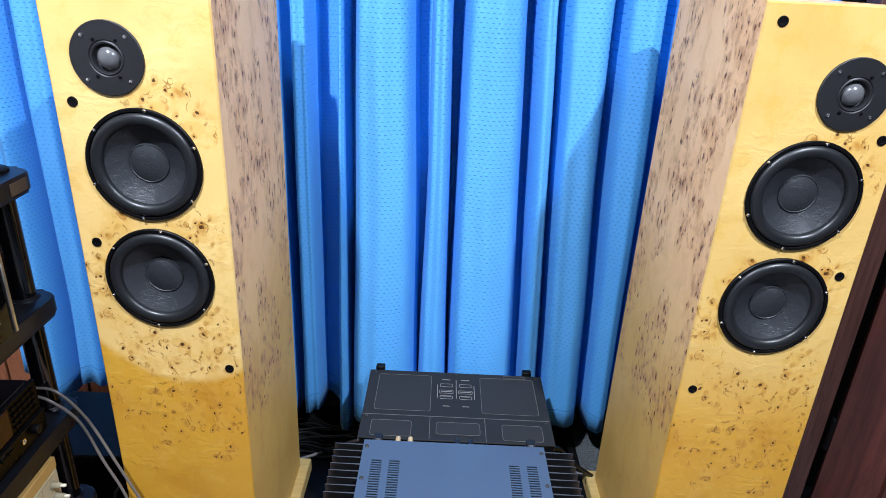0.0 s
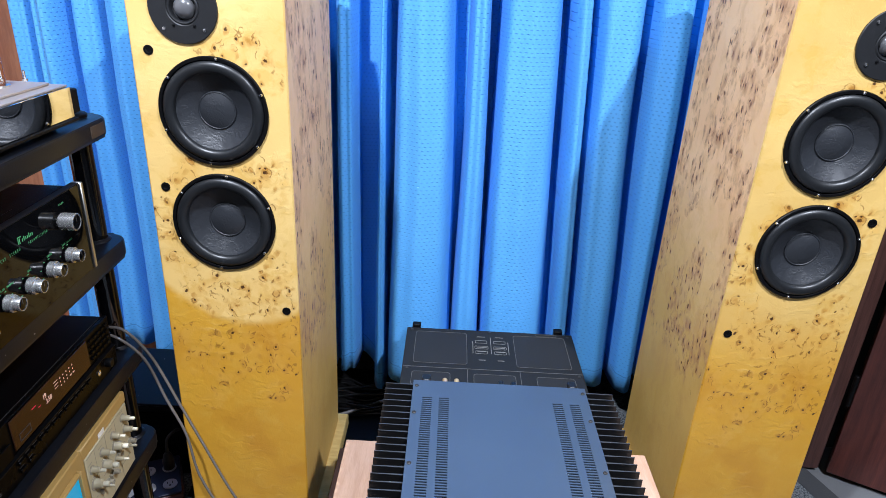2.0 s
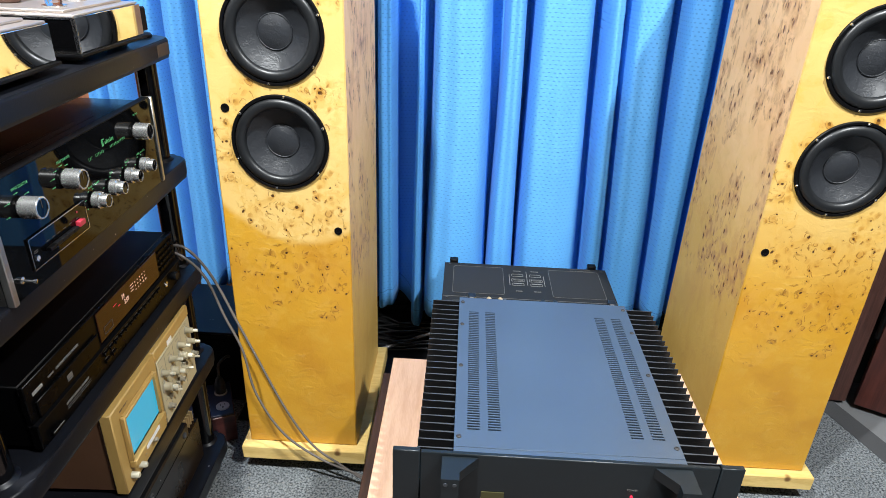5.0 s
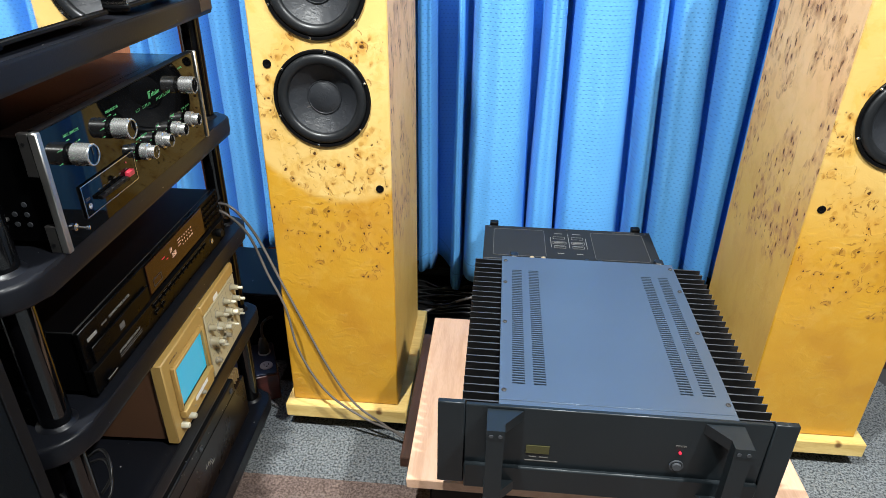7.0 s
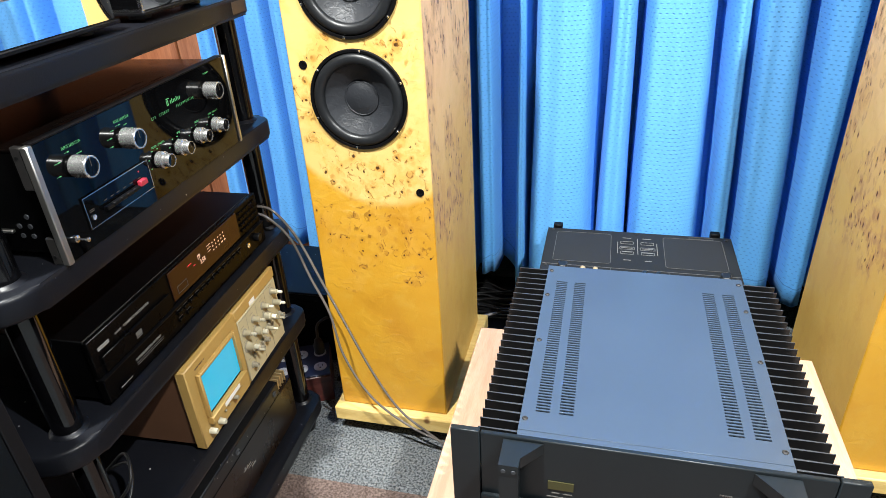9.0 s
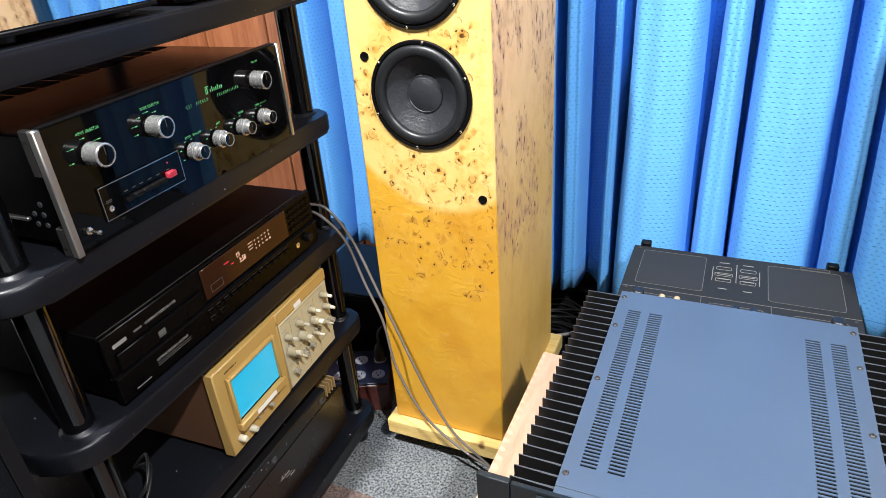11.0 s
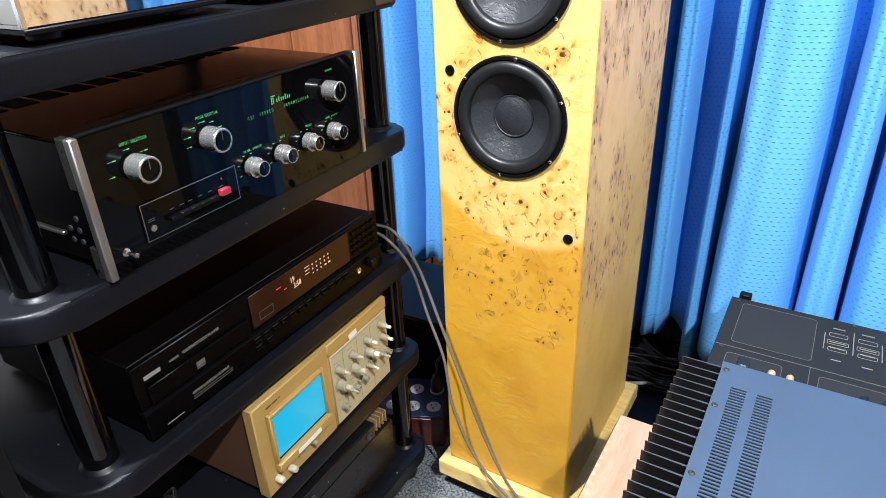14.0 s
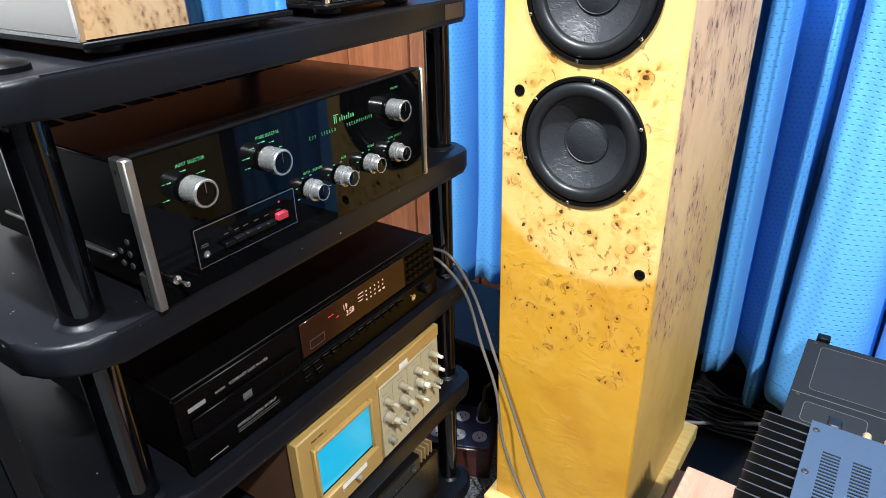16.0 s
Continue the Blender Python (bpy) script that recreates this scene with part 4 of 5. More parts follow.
for gx in (-0.024, 0.022):
    for gy, gw in ((0.196, 0.030), (0.170, 0.034), (0.148, 0.030)):
        outline(rear, gx - gw / 2, gx + gw / 2, gy, gy + 0.013, RZ + 0.0008, 0.0011, 0.003, mat=M_DIMPRINT, name="printed_diagram")
    for gy, gw in ((0.225, 0.020), (0.158, 0.022), (0.120, 0.016), (0.1765, 0.026)):
        part("printed_line", boxes((gx - gw / 2, gx + gw / 2, gy, gy + 0.0022, RZ + 0.0002, RZ + 0.0007)), M_DIMPRINT, rear)
for gx0, gy0, gy1 in ((-0.0008, 0.150, 0.225), (-0.046, 0.15, 0.205), (0.0425, 0.15, 0.205)):
    part("printed_link", boxes((gx0, gx0 + 0.0015, gy0, gy1, RZ + 0.0002, RZ + 0.0007)), M_DIMPRINT, rear)
outline(rear, 0.118, 0.172, 0.242, 0.252, RZ + 0.0008, 0.001, 0.002, M_FAINT)
for tx in (-0.190, 0.178):
    part("rear_tab", boxes((tx - 0.011, tx + 0.011, 0.2585, 0.276, RZ - 0.05, RZ + 0.008), bevel=0.002), M_MATBLACK, rear)
for sx, sy in ((-0.200, 0.247), (0.0, 0.250), (0.200, 0.245), (-0.202, 0.074), (0.202, 0.072)):
    part("lid_screw", rod(0.0034, 0.0016, (sx, sy, RZ), "z", 10), M_BRACKET, rear)
for fx in (-0.18, 0.18):
    for fy in (0.03, 0.22):
        part("foot", rod(0.02, 0.02, (fx, fy, 0.0)), M_RUBBER, rear)


# ---- rack ----
RX, RY0, RY1 = -0.572, 0.355, 0.985
TURN = 1.5


def on_rack(x, y):
    """A place on the rack, which stands slightly turned."""
    d = Matrix.Rotation(radians(TURN), 2) @ Vector((x + 0.567, y - 0.45))
    return -0.567 + d.x, 0.45 + d.y


SHELVES = [(0.893, 0.924), (0.682, 0.714), (0.470, 0.503), (0.266, 0.299), (0.026, 0.058)]
rack = thing("equipment_rack", *on_rack(RX - 0.24, 0.67), FLOOR, "black moulded rack of five shelves on round posts", "rack", rz=TURN)
shelf = None
for z0, z1 in SHELVES:
    bm = slab(bmesh.new(), rounded(-0.24, 0.24, RY0 - 0.67, RY1 - 0.67, 0.058, 8, 0.028), z0 - FLOOR, z1 - FLOOR)
    rim = [e for e in bm.edges if abs(e.verts[0].co.z - e.verts[1].co.z) < 1e-6]
    bmesh.ops.bevel(bm, geom=rim, offset=0.006, segments=3, affect="EDGES", profile=0.5)
    part("shelf", bm, M_SHELF, rack)
for px in (-0.20, 0.198):
    for py in (-0.261, 0.285):
        for (a0, a1), (b0, b1) in zip(SHELVES, SHELVES[1:]):
            part("post", rod(0.0180, a0 - b1 - 0.001, (px, py, b1 - FLOOR + 0.0005), seg=32, edge=0.001), M_GLOSSBLACK, rack)
            part("collar", lathe(bmesh.new(), [(0.0182, 0.0), (0.0235, 0.0), (0.0222, 0.0016), (0.0192, 0.003), (0.0182, 0.0042)], (px, py, b1 - FLOOR)), M_SHELF, rack)
        part("post_cap", lathe(bmesh.new(), [(0.0185, 0), (0.0185, 0.004), (0.016, 0.0065), (0.010, 0.008), (0, 0.008)], (px, py, 0.924 - FLOOR)), M_MATBLACK, rack)
        part("foot", lathe(bmesh.new(), [(0, 0), (0.019, 0), (0.021, 0.004), (0.021, 0.016), (0.008, 0.019), (0.008, 0.056)], (px, py, 0), "z", 20), M_RUBBER, rack)
part("badge", boxes((0.2402, 0.2412, 0.246, 0.287, 0.9295, 0.9475)), M_BRASSPLATE, rack, "small bronze badge")


# ---- top shelf: two mirror-sided valve units ----
def mirror_chassis(name, x, y0, y1, label, tubes, cheek, turn):
    z = 0.925
    u = thing(name, *on_rack(x, y0), z, label, "valve amplifier", "valve units", turn)
    w, d = y1 - y0, 0.25
    part("chassis", boxes((-d, 0.0, 0, w, 0.014, 0.058), bevel=0.0008), M_CHROME, u, "mirror-polished chassis")
    part("plinth", boxes((-d - 0.004, 0.004, -0.004, w + 0.004, 0.0085, 0.0135), bevel=0.001), M_MATBLACK, u)
    part("side_plate", boxes((-d + 0.004, -0.003, -0.0035, -0.0006, 0.017, 0.055)), cheek, u, "polished side plate")
    part("edge_trim", boxes((-0.0025, 0.0025, -0.0040, 0.0, 0.014, 0.058), (-d, 0.0, -0.0042, -0.0007, 0.0555, 0.0585), (-d, 0.0, -0.0042, -0.0007, 0.0135, 0.0165)), M_STEEL, u)
    part("deck", boxes((-d + 0.002, -0.002, 0.002, w - 0.002, 0.0583, 0.0610), (-d + 0.012, -0.020, 0.012, w - 0.014, 0.0613, 0.0650), bevel=0.0008), M_ALUTOP, u, "matt aluminium deck in two layers")
    for fx in (-d + 0.03, -0.03):
        for fy in (0.03, w - 0.03):
            part("foot", rod(0.015, 0.0085, (fx, fy, 0.0)), M_RUBBER, u)
    for tx, ty, r, h in tubes:
        base = part("valve", lathe(bmesh.new(), [(0, 0.003), (r * 0.9, 0.003), (r, 0.006), (r, h * 0.74), (r * 0.86, h * 0.84), (r * 0.45, h * 0.92), (r * 0.16, h * 0.95), (r * 0.10, h), (0, h)], (tx, ty, 0.065), "z", 24), M_GLASS, u, "clear glass valve")
        base.visible_shadow = False
        part("valve_socket", lathe(bmesh.new(), [(0, 0), (r * 1.45, 0), (r * 1.45, 0.002), (r * 1.05, 0.003), (0, 0.003)], (tx, ty, 0.0651), "z", 24), M_STEEL, base)
        part("anode", boxes((tx - r * .42, tx + r * .42, ty - r * .16, ty + r * .16, 0.065 + h * .20, 0.065 + h * .60), bevel=0.0006), M_ALU, base, "grey metal anode")
        part("mica", rod(r * 0.82, 0.0008, (tx, ty, 0.065 + h * .64)), M_PAPER, base)
        part("getter", lathe(bmesh.new(), [(r * .83, h * .80), (r * .80, h * .85), (r * .44, h * .905), (0, h * .915)], (tx, ty, 0.0648), "z", 20), M_CHROME, base, "silvery getter flash")
    return u


v1 = mirror_chassis("valve_amplifier", -0.583, 0.714, 0.893, "mirror-sided valve amplifier with two glass valves on the top shelf", [(-0.050, 0.046, 0.0105, 0.050), (-0.064, 0.120, 0.0105, 0.050)], M_GLASSPANEL, 0.0)
for tx, ty in ((-0.128, 0.068), (-0.150, 0.135)):
    part("capacitor_can", rod(0.0165, 0.058, (tx, ty, 0.0652), seg=24), M_BROWNCAN, v1, "dark brown capacitor can")
part("transformer", boxes((-0.235, -0.175, 0.05, 0.13, 0.0652, 0.115), bevel=0.003), M_MATBLACK, v1, "black transformer block")
part("transformer_label", boxes((-0.1749, -0.1743, 0.056, 0.124, 0.078, 0.108)), M_PAPER, v1)
part("terminal_block", boxes((-0.060, -0.004, 0.184, 0.204, 0.016, 0.052), bevel=0.002), M_MATBLACK, v1, "black terminal block")
for tx, ty in ((-0.056, 0.168), (-0.105, 0.170)):
    part("toggle", lathe(bmesh.new(), [(0.004, 0), (0.004, 0.003), (0.0016, 0.004), (0.0018, 0.014), (0, 0.0155)], (tx, ty, 0.065), "z", 12), M_STEEL, v1)
mirror_chassis("valve_unit", -0.586, 0.458, 0.662, "mirror-sided unit reflecting the room on the top shelf", [(-0.11, 0.07, 0.0105, 0.044)], M_ALU, TURN)


# ---- preamplifier ----
pre = thing("preamplifier", -0.567, 0.450, 0.714, "black glass-fronted preamplifier with silver knobs and lit green lettering", "preamplifier", rz=TURN)
PW, PH = 0.405, 0.137
part("case", boxes((-0.30, -0.012, 0.010, PW - 0.010, 0.008, PH - 0.008), bevel=0.002), M_CASE, pre, "black metal case")
part("lid", boxes((-0.302, -0.010, 0.006, PW - 0.006, PH - 0.0075, PH - 0.0045), bevel=0.001), M_PRELID, pre, "dark glossy brown-black lid")
slot = None
for k in range(11):
    y = 0.022 + 0.034 * k
    if slot is None:
        slot = part("vent_slot", boxes((-0.025, 0.025, 0.0, 0.026, 0, 0.0006)), M_SUB, pre)
        slot.location = (-0.199 - 0.06 * (y - 0.06), y, PH - 0.0044)
    else:
        again(slot, -0.199 - 0.06 * (y - 0.06), y, PH - 0.0044)
bm = bmesh.new()
for r in range(2):
    y = 0.05 + 0.03 * r
    for c in range(26):
        w = 0.003 + 0.005 * ((c * 7 + r * 3) % 5) / 4
        box(bm, -0.050 + 0.013 * r, -0.0488 + 0.013 * r, y, y + w, PH - 0.0044, PH - 0.0042)
        y += w + 0.0022 + 0.006 * ((c * 5 + r) % 7 == 0)
part("lid_print", bm, M_CASE, pre, "dim print on the lid")
part("front_glass", boxes((-0.010, 0.0, 0.009, PW - 0.009, 0.0, PH), bevel=0.0008), M_GLASSPANEL, pre, "glossy black glass front")
cap = part("end_cap", boxes((-0.006, 0.0035, 0.0, 0.0085, 0.0, PH + 0.001), bevel=0.0012), M_ALU, pre, "brushed aluminium end cap")
for z0, z1 in ((0.0, 0.033), (0.090, PH + 0.0005)):
    part("bracket", boxes((-0.019, -0.0062, 0.001, 0.0085, z0, z1), bevel=0.001), M_BRACKET, cap, "dull grey mounting bracket")
for bz in (0.010, 0.126):
    part("bracket_screw", rod(0.0022, 0.001, (-0.0135, 0.0002, bz), "y", 10), M_FIN, cap)
part("end_cap", boxes((-0.012, 0.003, PW - 0.0065, PW, 0.0, PH + 0.001), bevel=0.0012), M_ALU, pre, "brushed aluminium end cap")
part("top_trim", boxes((-0.010, 0.0015, 0.009, PW - 0.009, PH + 0.0003, PH + 0.0018)), M_MATBLACK, pre)
part("runner", boxes((-0.26, -0.062, 0.0045, 0.0098, 0.034, 0.038), bevel=0.0008), M_ALU, pre)
for fy in (0.05, 0.35):
    for fx in (-0.26, -0.05):
        part("foot", rod(0.012, 0.0075, (fx, fy, 0.0003)), M_RUBBER, pre)


def knob(parent, y, z, r, h, stepped=False):
    prof = [(0, 0.0005), (r * 0.80, 0.0005), (r * 0.80, 0.003), (r, 0.0035), (r, h - 0.001), (r - 0.001, h), (r - 0.0022, h), (r - 0.0026, h - 0.0012), (0, h - 0.0012)]
    if stepped:
        prof = [(0, 0.0005), (r * 0.8, 0.0005), (r * 0.8, 0.002), (r * 1.12, 0.0025), (r * 1.12, h * 0.5), (r * 1.05, h * 0.53), (r * 0.88, h * 0.55), (r * 0.88, h - 0.0008), (r * 0.85, h), (r * 0.78, h), (r * 0.76, h - 0.001), (0, h - 0.001)]
    k = part("knob", lathe(bmesh.new(), prof, (0, y, z), "x", 40), M_KNOBALU, parent, "turned silver knob")
    part("knob_cap", lathe(bmesh.new(), [(r * (0.75 if stepped else 0.80), h - 0.0009), (r * 0.3, h - 0.0007), (0, h - 0.0007)], (0, y, z), "x", 32), M_GLASSPANEL, k, "black knob insert")
    part("pointer", boxes((h - 0.0006, h - 0.0002, y - 0.0004, y + 0.0004, z + r * 0.05, z + r * (0.55 if stepped else 0.8))), M_DARKPRINT, k)
    return k


knob(pre, 0.054, 0.097, 0.0127, 0.0245)
knob(pre, 0.142, 0.098, 0.0127, 0.0245)
knob(pre, 0.336, 0.102, 0.0124, 0.024)
SMALL_KNOBS = (0.191, 0.2385, 0.287, 0.335)
for ky in SMALL_KNOBS:
    knob(pre, ky + 0.002, 0.0495, 0.0102, 0.0215, True)
for ly, lz, size, wide, txt in ((0.060, 0.1195, 0.0046, 0.68, "INPUT SELECTOR"), (0.1475, 0.1200, 0.0046, 0.68, "MODE SELECTOR"), (0.2060, 0.1012, 0.0056, 0.62, "C27"), (0.2305, 0.1012, 0.0056, 0.62, "STEREO"),
                                (0.2810, 0.1014, 0.0056, 0.62, "PREAMPLIFIER"), (0.2010, 0.0675, 0.0038, 0.75, "FILTER . SPEAKERS"), (0.2490, 0.0675, 0.0038, 0.8, "BASS"), (0.2960, 0.0675, 0.0038, 0.8, "TREBLE"),
                                (0.3420, 0.0675, 0.0038, 0.75, "LOUD . BALANCE"), (0.3455, 0.1245, 0.0038, 0.8, "VOLUME")):
    words("lettering", txt, size, facing_x(0.0004, ly, lz), M_GREEN, pre, 0.0001, "lit green lettering", wide, 2.15 if size > 0.0055 else 1.25)
mark = bmesh.new()
box(mark, 0.0002, 0.0007, 0.2400, 0.2412, 0.1075, 0.1150), box(mark, 0.0002, 0.0007, 0.2428, 0.2440, 0.1075, 0.1150), box(mark, 0.0002, 0.0007, 0.2400, 0.2470, 0.1158, 0.1168)
for k in range(7):
    box(mark, 0.0002, 0.0007, 0.2486 + 0.0036 * k, 0.2498 + 0.0036 * k, 0.1085, 0.1125 + 0.002 * (k % 3 == 1))
part("maker_mark", mark, M_GREEN, pre, "lit green mark")
for ky, kz, n in ((0.051, 0.098, 5), (0.139, 0.099, 7)):
    for k in range(n):
        a = radians(196 - 212 * k / (n - 1))
        py, pz = ky + 0.0215 * math.cos(a), kz + 0.0160 * math.sin(a)
        w = 0.0032 + 0.0012 * (k % 2)
        part("scale_line", boxes((0.0002, 0.0006, py - w, py - w * 0.2, pz - 0.0002, pz + 0.0002), (0.0002, 0.0006, py + w * 0.1, py + w, pz - 0.0005, pz + 0.0005)), M_GREEN, pre)
for ky in SMALL_KNOBS:
    for a in (-30, 20, 70, 110, 160, 210):
        py, pz = ky + 0.0165 * math.cos(radians(a)), 0.050 + 0.0145 * math.sin(radians(a))
        part("scale_mark", boxes((0.0002, 0.0006, py - 0.0014, py + 0.0014, pz - 0.0004, pz + 0.0004)), M_GREEN, pre)
keys = part("key_panel", boxes((0.0002, 0.0020, 0.0465, 0.1690, 0.0205, 0.0600), bevel=0.0005), M_GLASSPANEL, pre, "black key panel with silver outline")
part("key_outline", boxes((0.0021, 0.0026, 0.0470, 0.1685, 0.0210, 0.0217), (0.0021, 0.0026, 0.0470, 0.1685, 0.0588, 0.0595), (0.0021, 0.0026, 0.0470, 0.0477, 0.0218, 0.0587), (0.0021, 0.0026, 0.1678, 0.1685, 0.0218, 0.0587)), M_STEEL, keys)
for k in range(5):
    y = 0.074 + 0.0128 * k
    part("key", boxes((0.0021, 0.0085, y, y + 0.0118, 0.0330, 0.0375), bevel=0.0005), M_MATBLACK, keys)
part("red_key", boxes((0.0021, 0.0085, 0.140, 0.153, 0.0345, 0.0415), bevel=0.0005), M_RED, keys, "red key")
part("lamp", rod(0.0011, 0.001, (0.0021, 0.1475, 0.0515), "x", 10), M_RED, keys)
part("jack", lathe(bmesh.new(), [(0.0034, 0.0021), (0.0034, 0.0034), (0.0022, 0.0034), (0.0020, 0.0022), (0, 0.0022)], (0, 0.0560, 0.0330), "x", 16), M_STEEL, keys)
for y in (0.078, 0.090, 0.101, 0.114, 0.127, 0.143):
    part("printed_line", boxes((0.0021, 0.0024, y, y + 0.0055, 0.0430, 0.0440)), M_DARKPRINT, keys)
part("printed_line", boxes((0.0021, 0.0024, 0.052, 0.060, 0.0400, 0.0408), (0.0021, 0.0024, 0.052, 0.060, 0.0420, 0.0428)), M_DARKPRINT, keys)
part("toggle_switch", lathe(bmesh.new(), [(0.0042, 0.0), (0.0042, 0.003), (0.0016, 0.004), (0.0013, 0.015), (0.0026, 0.0155), (0.0026, 0.018), (0, 0.0185)], (0.0, 0.0220, 0.0225), "x", 14), M_STEEL, pre, "small steel toggle switch")
for k in range(5):
    part("side_bolt", rod(0.003, 0.0015, (-0.040 - 0.014 * (k % 2), 0.0085, 0.030 + 0.012 * (k // 2)), "y", 10), M_LITFIN_GREY, pre)


# ---- compact disc player ----
cd = thing("disc_player", -0.586, 0.450, 0.503, "black compact disc player with lit display on the middle shelf", "disc player", rz=TURN)
CW, CH = 0.442, 0.100
part("case", boxes((-0.29, -0.008, 0.003, CW - 0.003, 0.008, CH - 0.001), bevel=0.0015), M_CASE, cd)
part("front", boxes((-0.0075, 0.0, 0.0, CW, 0.044, CH), (-0.0075, 0.004, 0.0, CW, 0.006, 0.042), bevel=0.0012), M_CDFACE, cd, "black front in two steps")
part("ledge", boxes((-0.0075, 0.006, 0.0, CW, 0.0422, 0.0438)), M_MATBLACK, cd)
tray = part("tray", boxes((0.0003, 0.004, 0.012, 0.158, 0.047, 0.071), bevel=0.001), M_CDFACE, cd, "closed disc tray")
part("disc_mark", boxes((0.0041, 0.0044, 0.074, 0.086, 0.053, 0.0545), (0.0041, 0.0044, 0.074, 0.086, 0.0555, 0.062)), M_FAINT, tray)
part("maker_mark", boxes((0.0003, 0.0008, 0.012, 0.033, 0.0790, 0.0840), bevel=0.0001), M_DIMPRINT, cd, "pale maker's mark")
words("lettering", "COMPACT DISC PLAYER", 0.0052, facing_x(0.0004, 0.090, 0.0820), M_DIMPRINT, cd, squeeze=0.95)
part("printed_line", boxes((0.0003, 0.0006, 0.045, 0.058, 0.0808, 0.0835)), M_FAINT, cd)
words("lettering", "OPTICAL DIGITAL OUTPUT", 0.0048, facing_x(0.0044, 0.088, 0.0280), M_DIMPRINT, cd, squeeze=0.95)
for z, w in ((0.0228, 0.060), (0.0198, 0.060)):
    part("printed_line", boxes((0.0042, 0.0045, 0.060, 0.060 + w, z, z + 0.0007)), M_FAINT, cd)
part("power_key", boxes((0.0042, 0.0085, 0.018, 0.042, 0.012, 0.018), bevel=0.0008), M_CDFACE, cd, "black power key with pale edge")
part("key_edge", boxes((0.0086, 0.0090, 0.0185, 0.0415, 0.0172, 0.0182)), M_DIMPRINT, cd)
window = part("display_window", boxes((0.0003, 0.0022, 0.166, 0.366, 0.050, 0.097), bevel=0.0006), M_AMBER, cd, "brown display window")
words("display_digits", "19", 0.0115, facing_x(0.0025, 0.243, 0.0815), M_DIGIT, window, label="lit display digits", squeeze=0.75)
words("display_digits", "3:58", 0.0115, facing_x(0.0025, 0.251, 0.0715), M_DIGIT, window, label="lit display digits", squeeze=0.75)
for k in range(5):
    for r in range(3):
        y, z = 0.283 + 0.0085 * k, 0.0835 - 0.0065 * r
        part("display_mark", boxes((0.0023, 0.0026, y, y + (0.0045 if r == 2 and k > 2 else 0.0022), z, z + 0.0022)), M_DIGIT, window)
part("display_mark", boxes((0.0023, 0.0026, 0.268, 0.278, 0.0855, 0.0865), (0.0023, 0.0026, 0.268, 0.278, 0.0805, 0.0815), (0.0023, 0.0026, 0.268, 0.277, 0.0755, 0.0765)), M_DIGIT, window)
part("red_legend", boxes((0.0023, 0.0026, 0.212, 0.222, 0.082, 0.0832), (0.0023, 0.0026, 0.226, 0.231, 0.075, 0.0762)), M_LED, window)
part("window_frame", boxes((0.0023, 0.0028, 0.178, 0.203, 0.0565, 0.0572), (0.0023, 0.0028, 0.178, 0.203, 0.0675, 0.0682), (0.0023, 0.0028, 0.178, 0.1787, 0.0573, 0.0674), (0.0023, 0.0028, 0.2023, 0.203, 0.0573, 0.0674)), M_DARKPRINT, cd)
keypad = None
for r in range(4):
    for c in range(5):
        y, z = 0.3745 + 0.0122 * c, 0.054 + 0.0108 * r
        if keypad is None:
            keypad = part("number_key", boxes((0, 0.0028, 0, 0.0088, 0, 0.0048), bevel=0.0005), M_CDFACE, cd)
            keypad.location = (0.0003, y, z)
        else:
            again(keypad, 0.0003, y, z)
small = None
for y, z, k in [(0.160 + 0.0165 * i, 0.030, i) for i in range(12)] + [(0.160 + 0.020 * i, 0.018, i) for i in range(2)]:
    if small is None:
        small = part("transport_key", boxes((0, 0.003, 0, 0.013, 0, 0.0055), bevel=0.0006), M_CDFACE, cd)
        small.location = (0.0042, y, z)
    else:
        again(small, 0.0042, y, z)
    part("printed_line", boxes((0.0042, 0.0045, y + 0.001, y + 0.011, z + 0.0072, z + 0.0080)), M_DARKPRINT, cd)
part("headphone_jack", lathe(bmesh.new(), [(0.0048, 0.004), (0.0048, 0.0055), (0.003, 0.0055), (0.0028, 0.0042), (0, 0.0042)], (0, 0.380, 0.026), "x", 18), M_STEEL, cd)
part("level_knob", lathe(bmesh.new(), [(0.0075, 0.004), (0.0075, 0.012), (0.0065, 0.0135), (0, 0.0135)], (0, 0.408, 0.028), "x", 20), M_MATBLACK, cd)
for fy in (0.05, 0.39):
    for fx in (-0.25, -0.05):
        part("foot", rod(0.016, 0.008, (fx, fy, 0.0)), M_RUBBER, cd)
part("lid_seam", boxes((-0.0095, -0.0090, 0.004, 0.43, CH - 0.0009, CH - 0.0005)), M_DARKPRINT, cd)


# ---- oscilloscope ----
osc = thing("oscilloscope", -0.573, 0.572, 0.2992, "tan oscilloscope with cyan screen and cream knobs on a shelf", "oscilloscope", rz=2.5)
OW, OH = 0.310, 0.158
part("case", boxes((-0.33, -0.019, 0.004, OW - 0.004, 0.008, OH - 0.003), bevel=0.002), M_OSCSIDE, osc, "brown metal case")
bez = part("bezel", boxes((-0.018, 0.0, 0.0, 0.155, 0.004, OH), (-0.018, -0.002, 0.1552, OW, 0.004, 0.1365), (-0.018, 0.0, 0.1552, OW, 0.1367, OH), bevel=0.0018), M_OSCCASE, osc, "tan moulded bezel")
part("screen_hood", boxes((0.0002, 0.008, 0.020, 0.0255, 0.054, 0.137), (0.0002, 0.008, 0.131, 0.1365, 0.054, 0.137), (0.0002, 0.008, 0.0257, 0.1308, 0.1315, 0.137), (0.0002, 0.012, 0.020, 0.1365, 0.040, 0.0538), bevel=0.0012), M_OSCCASE, osc, "tan frame round the screen")
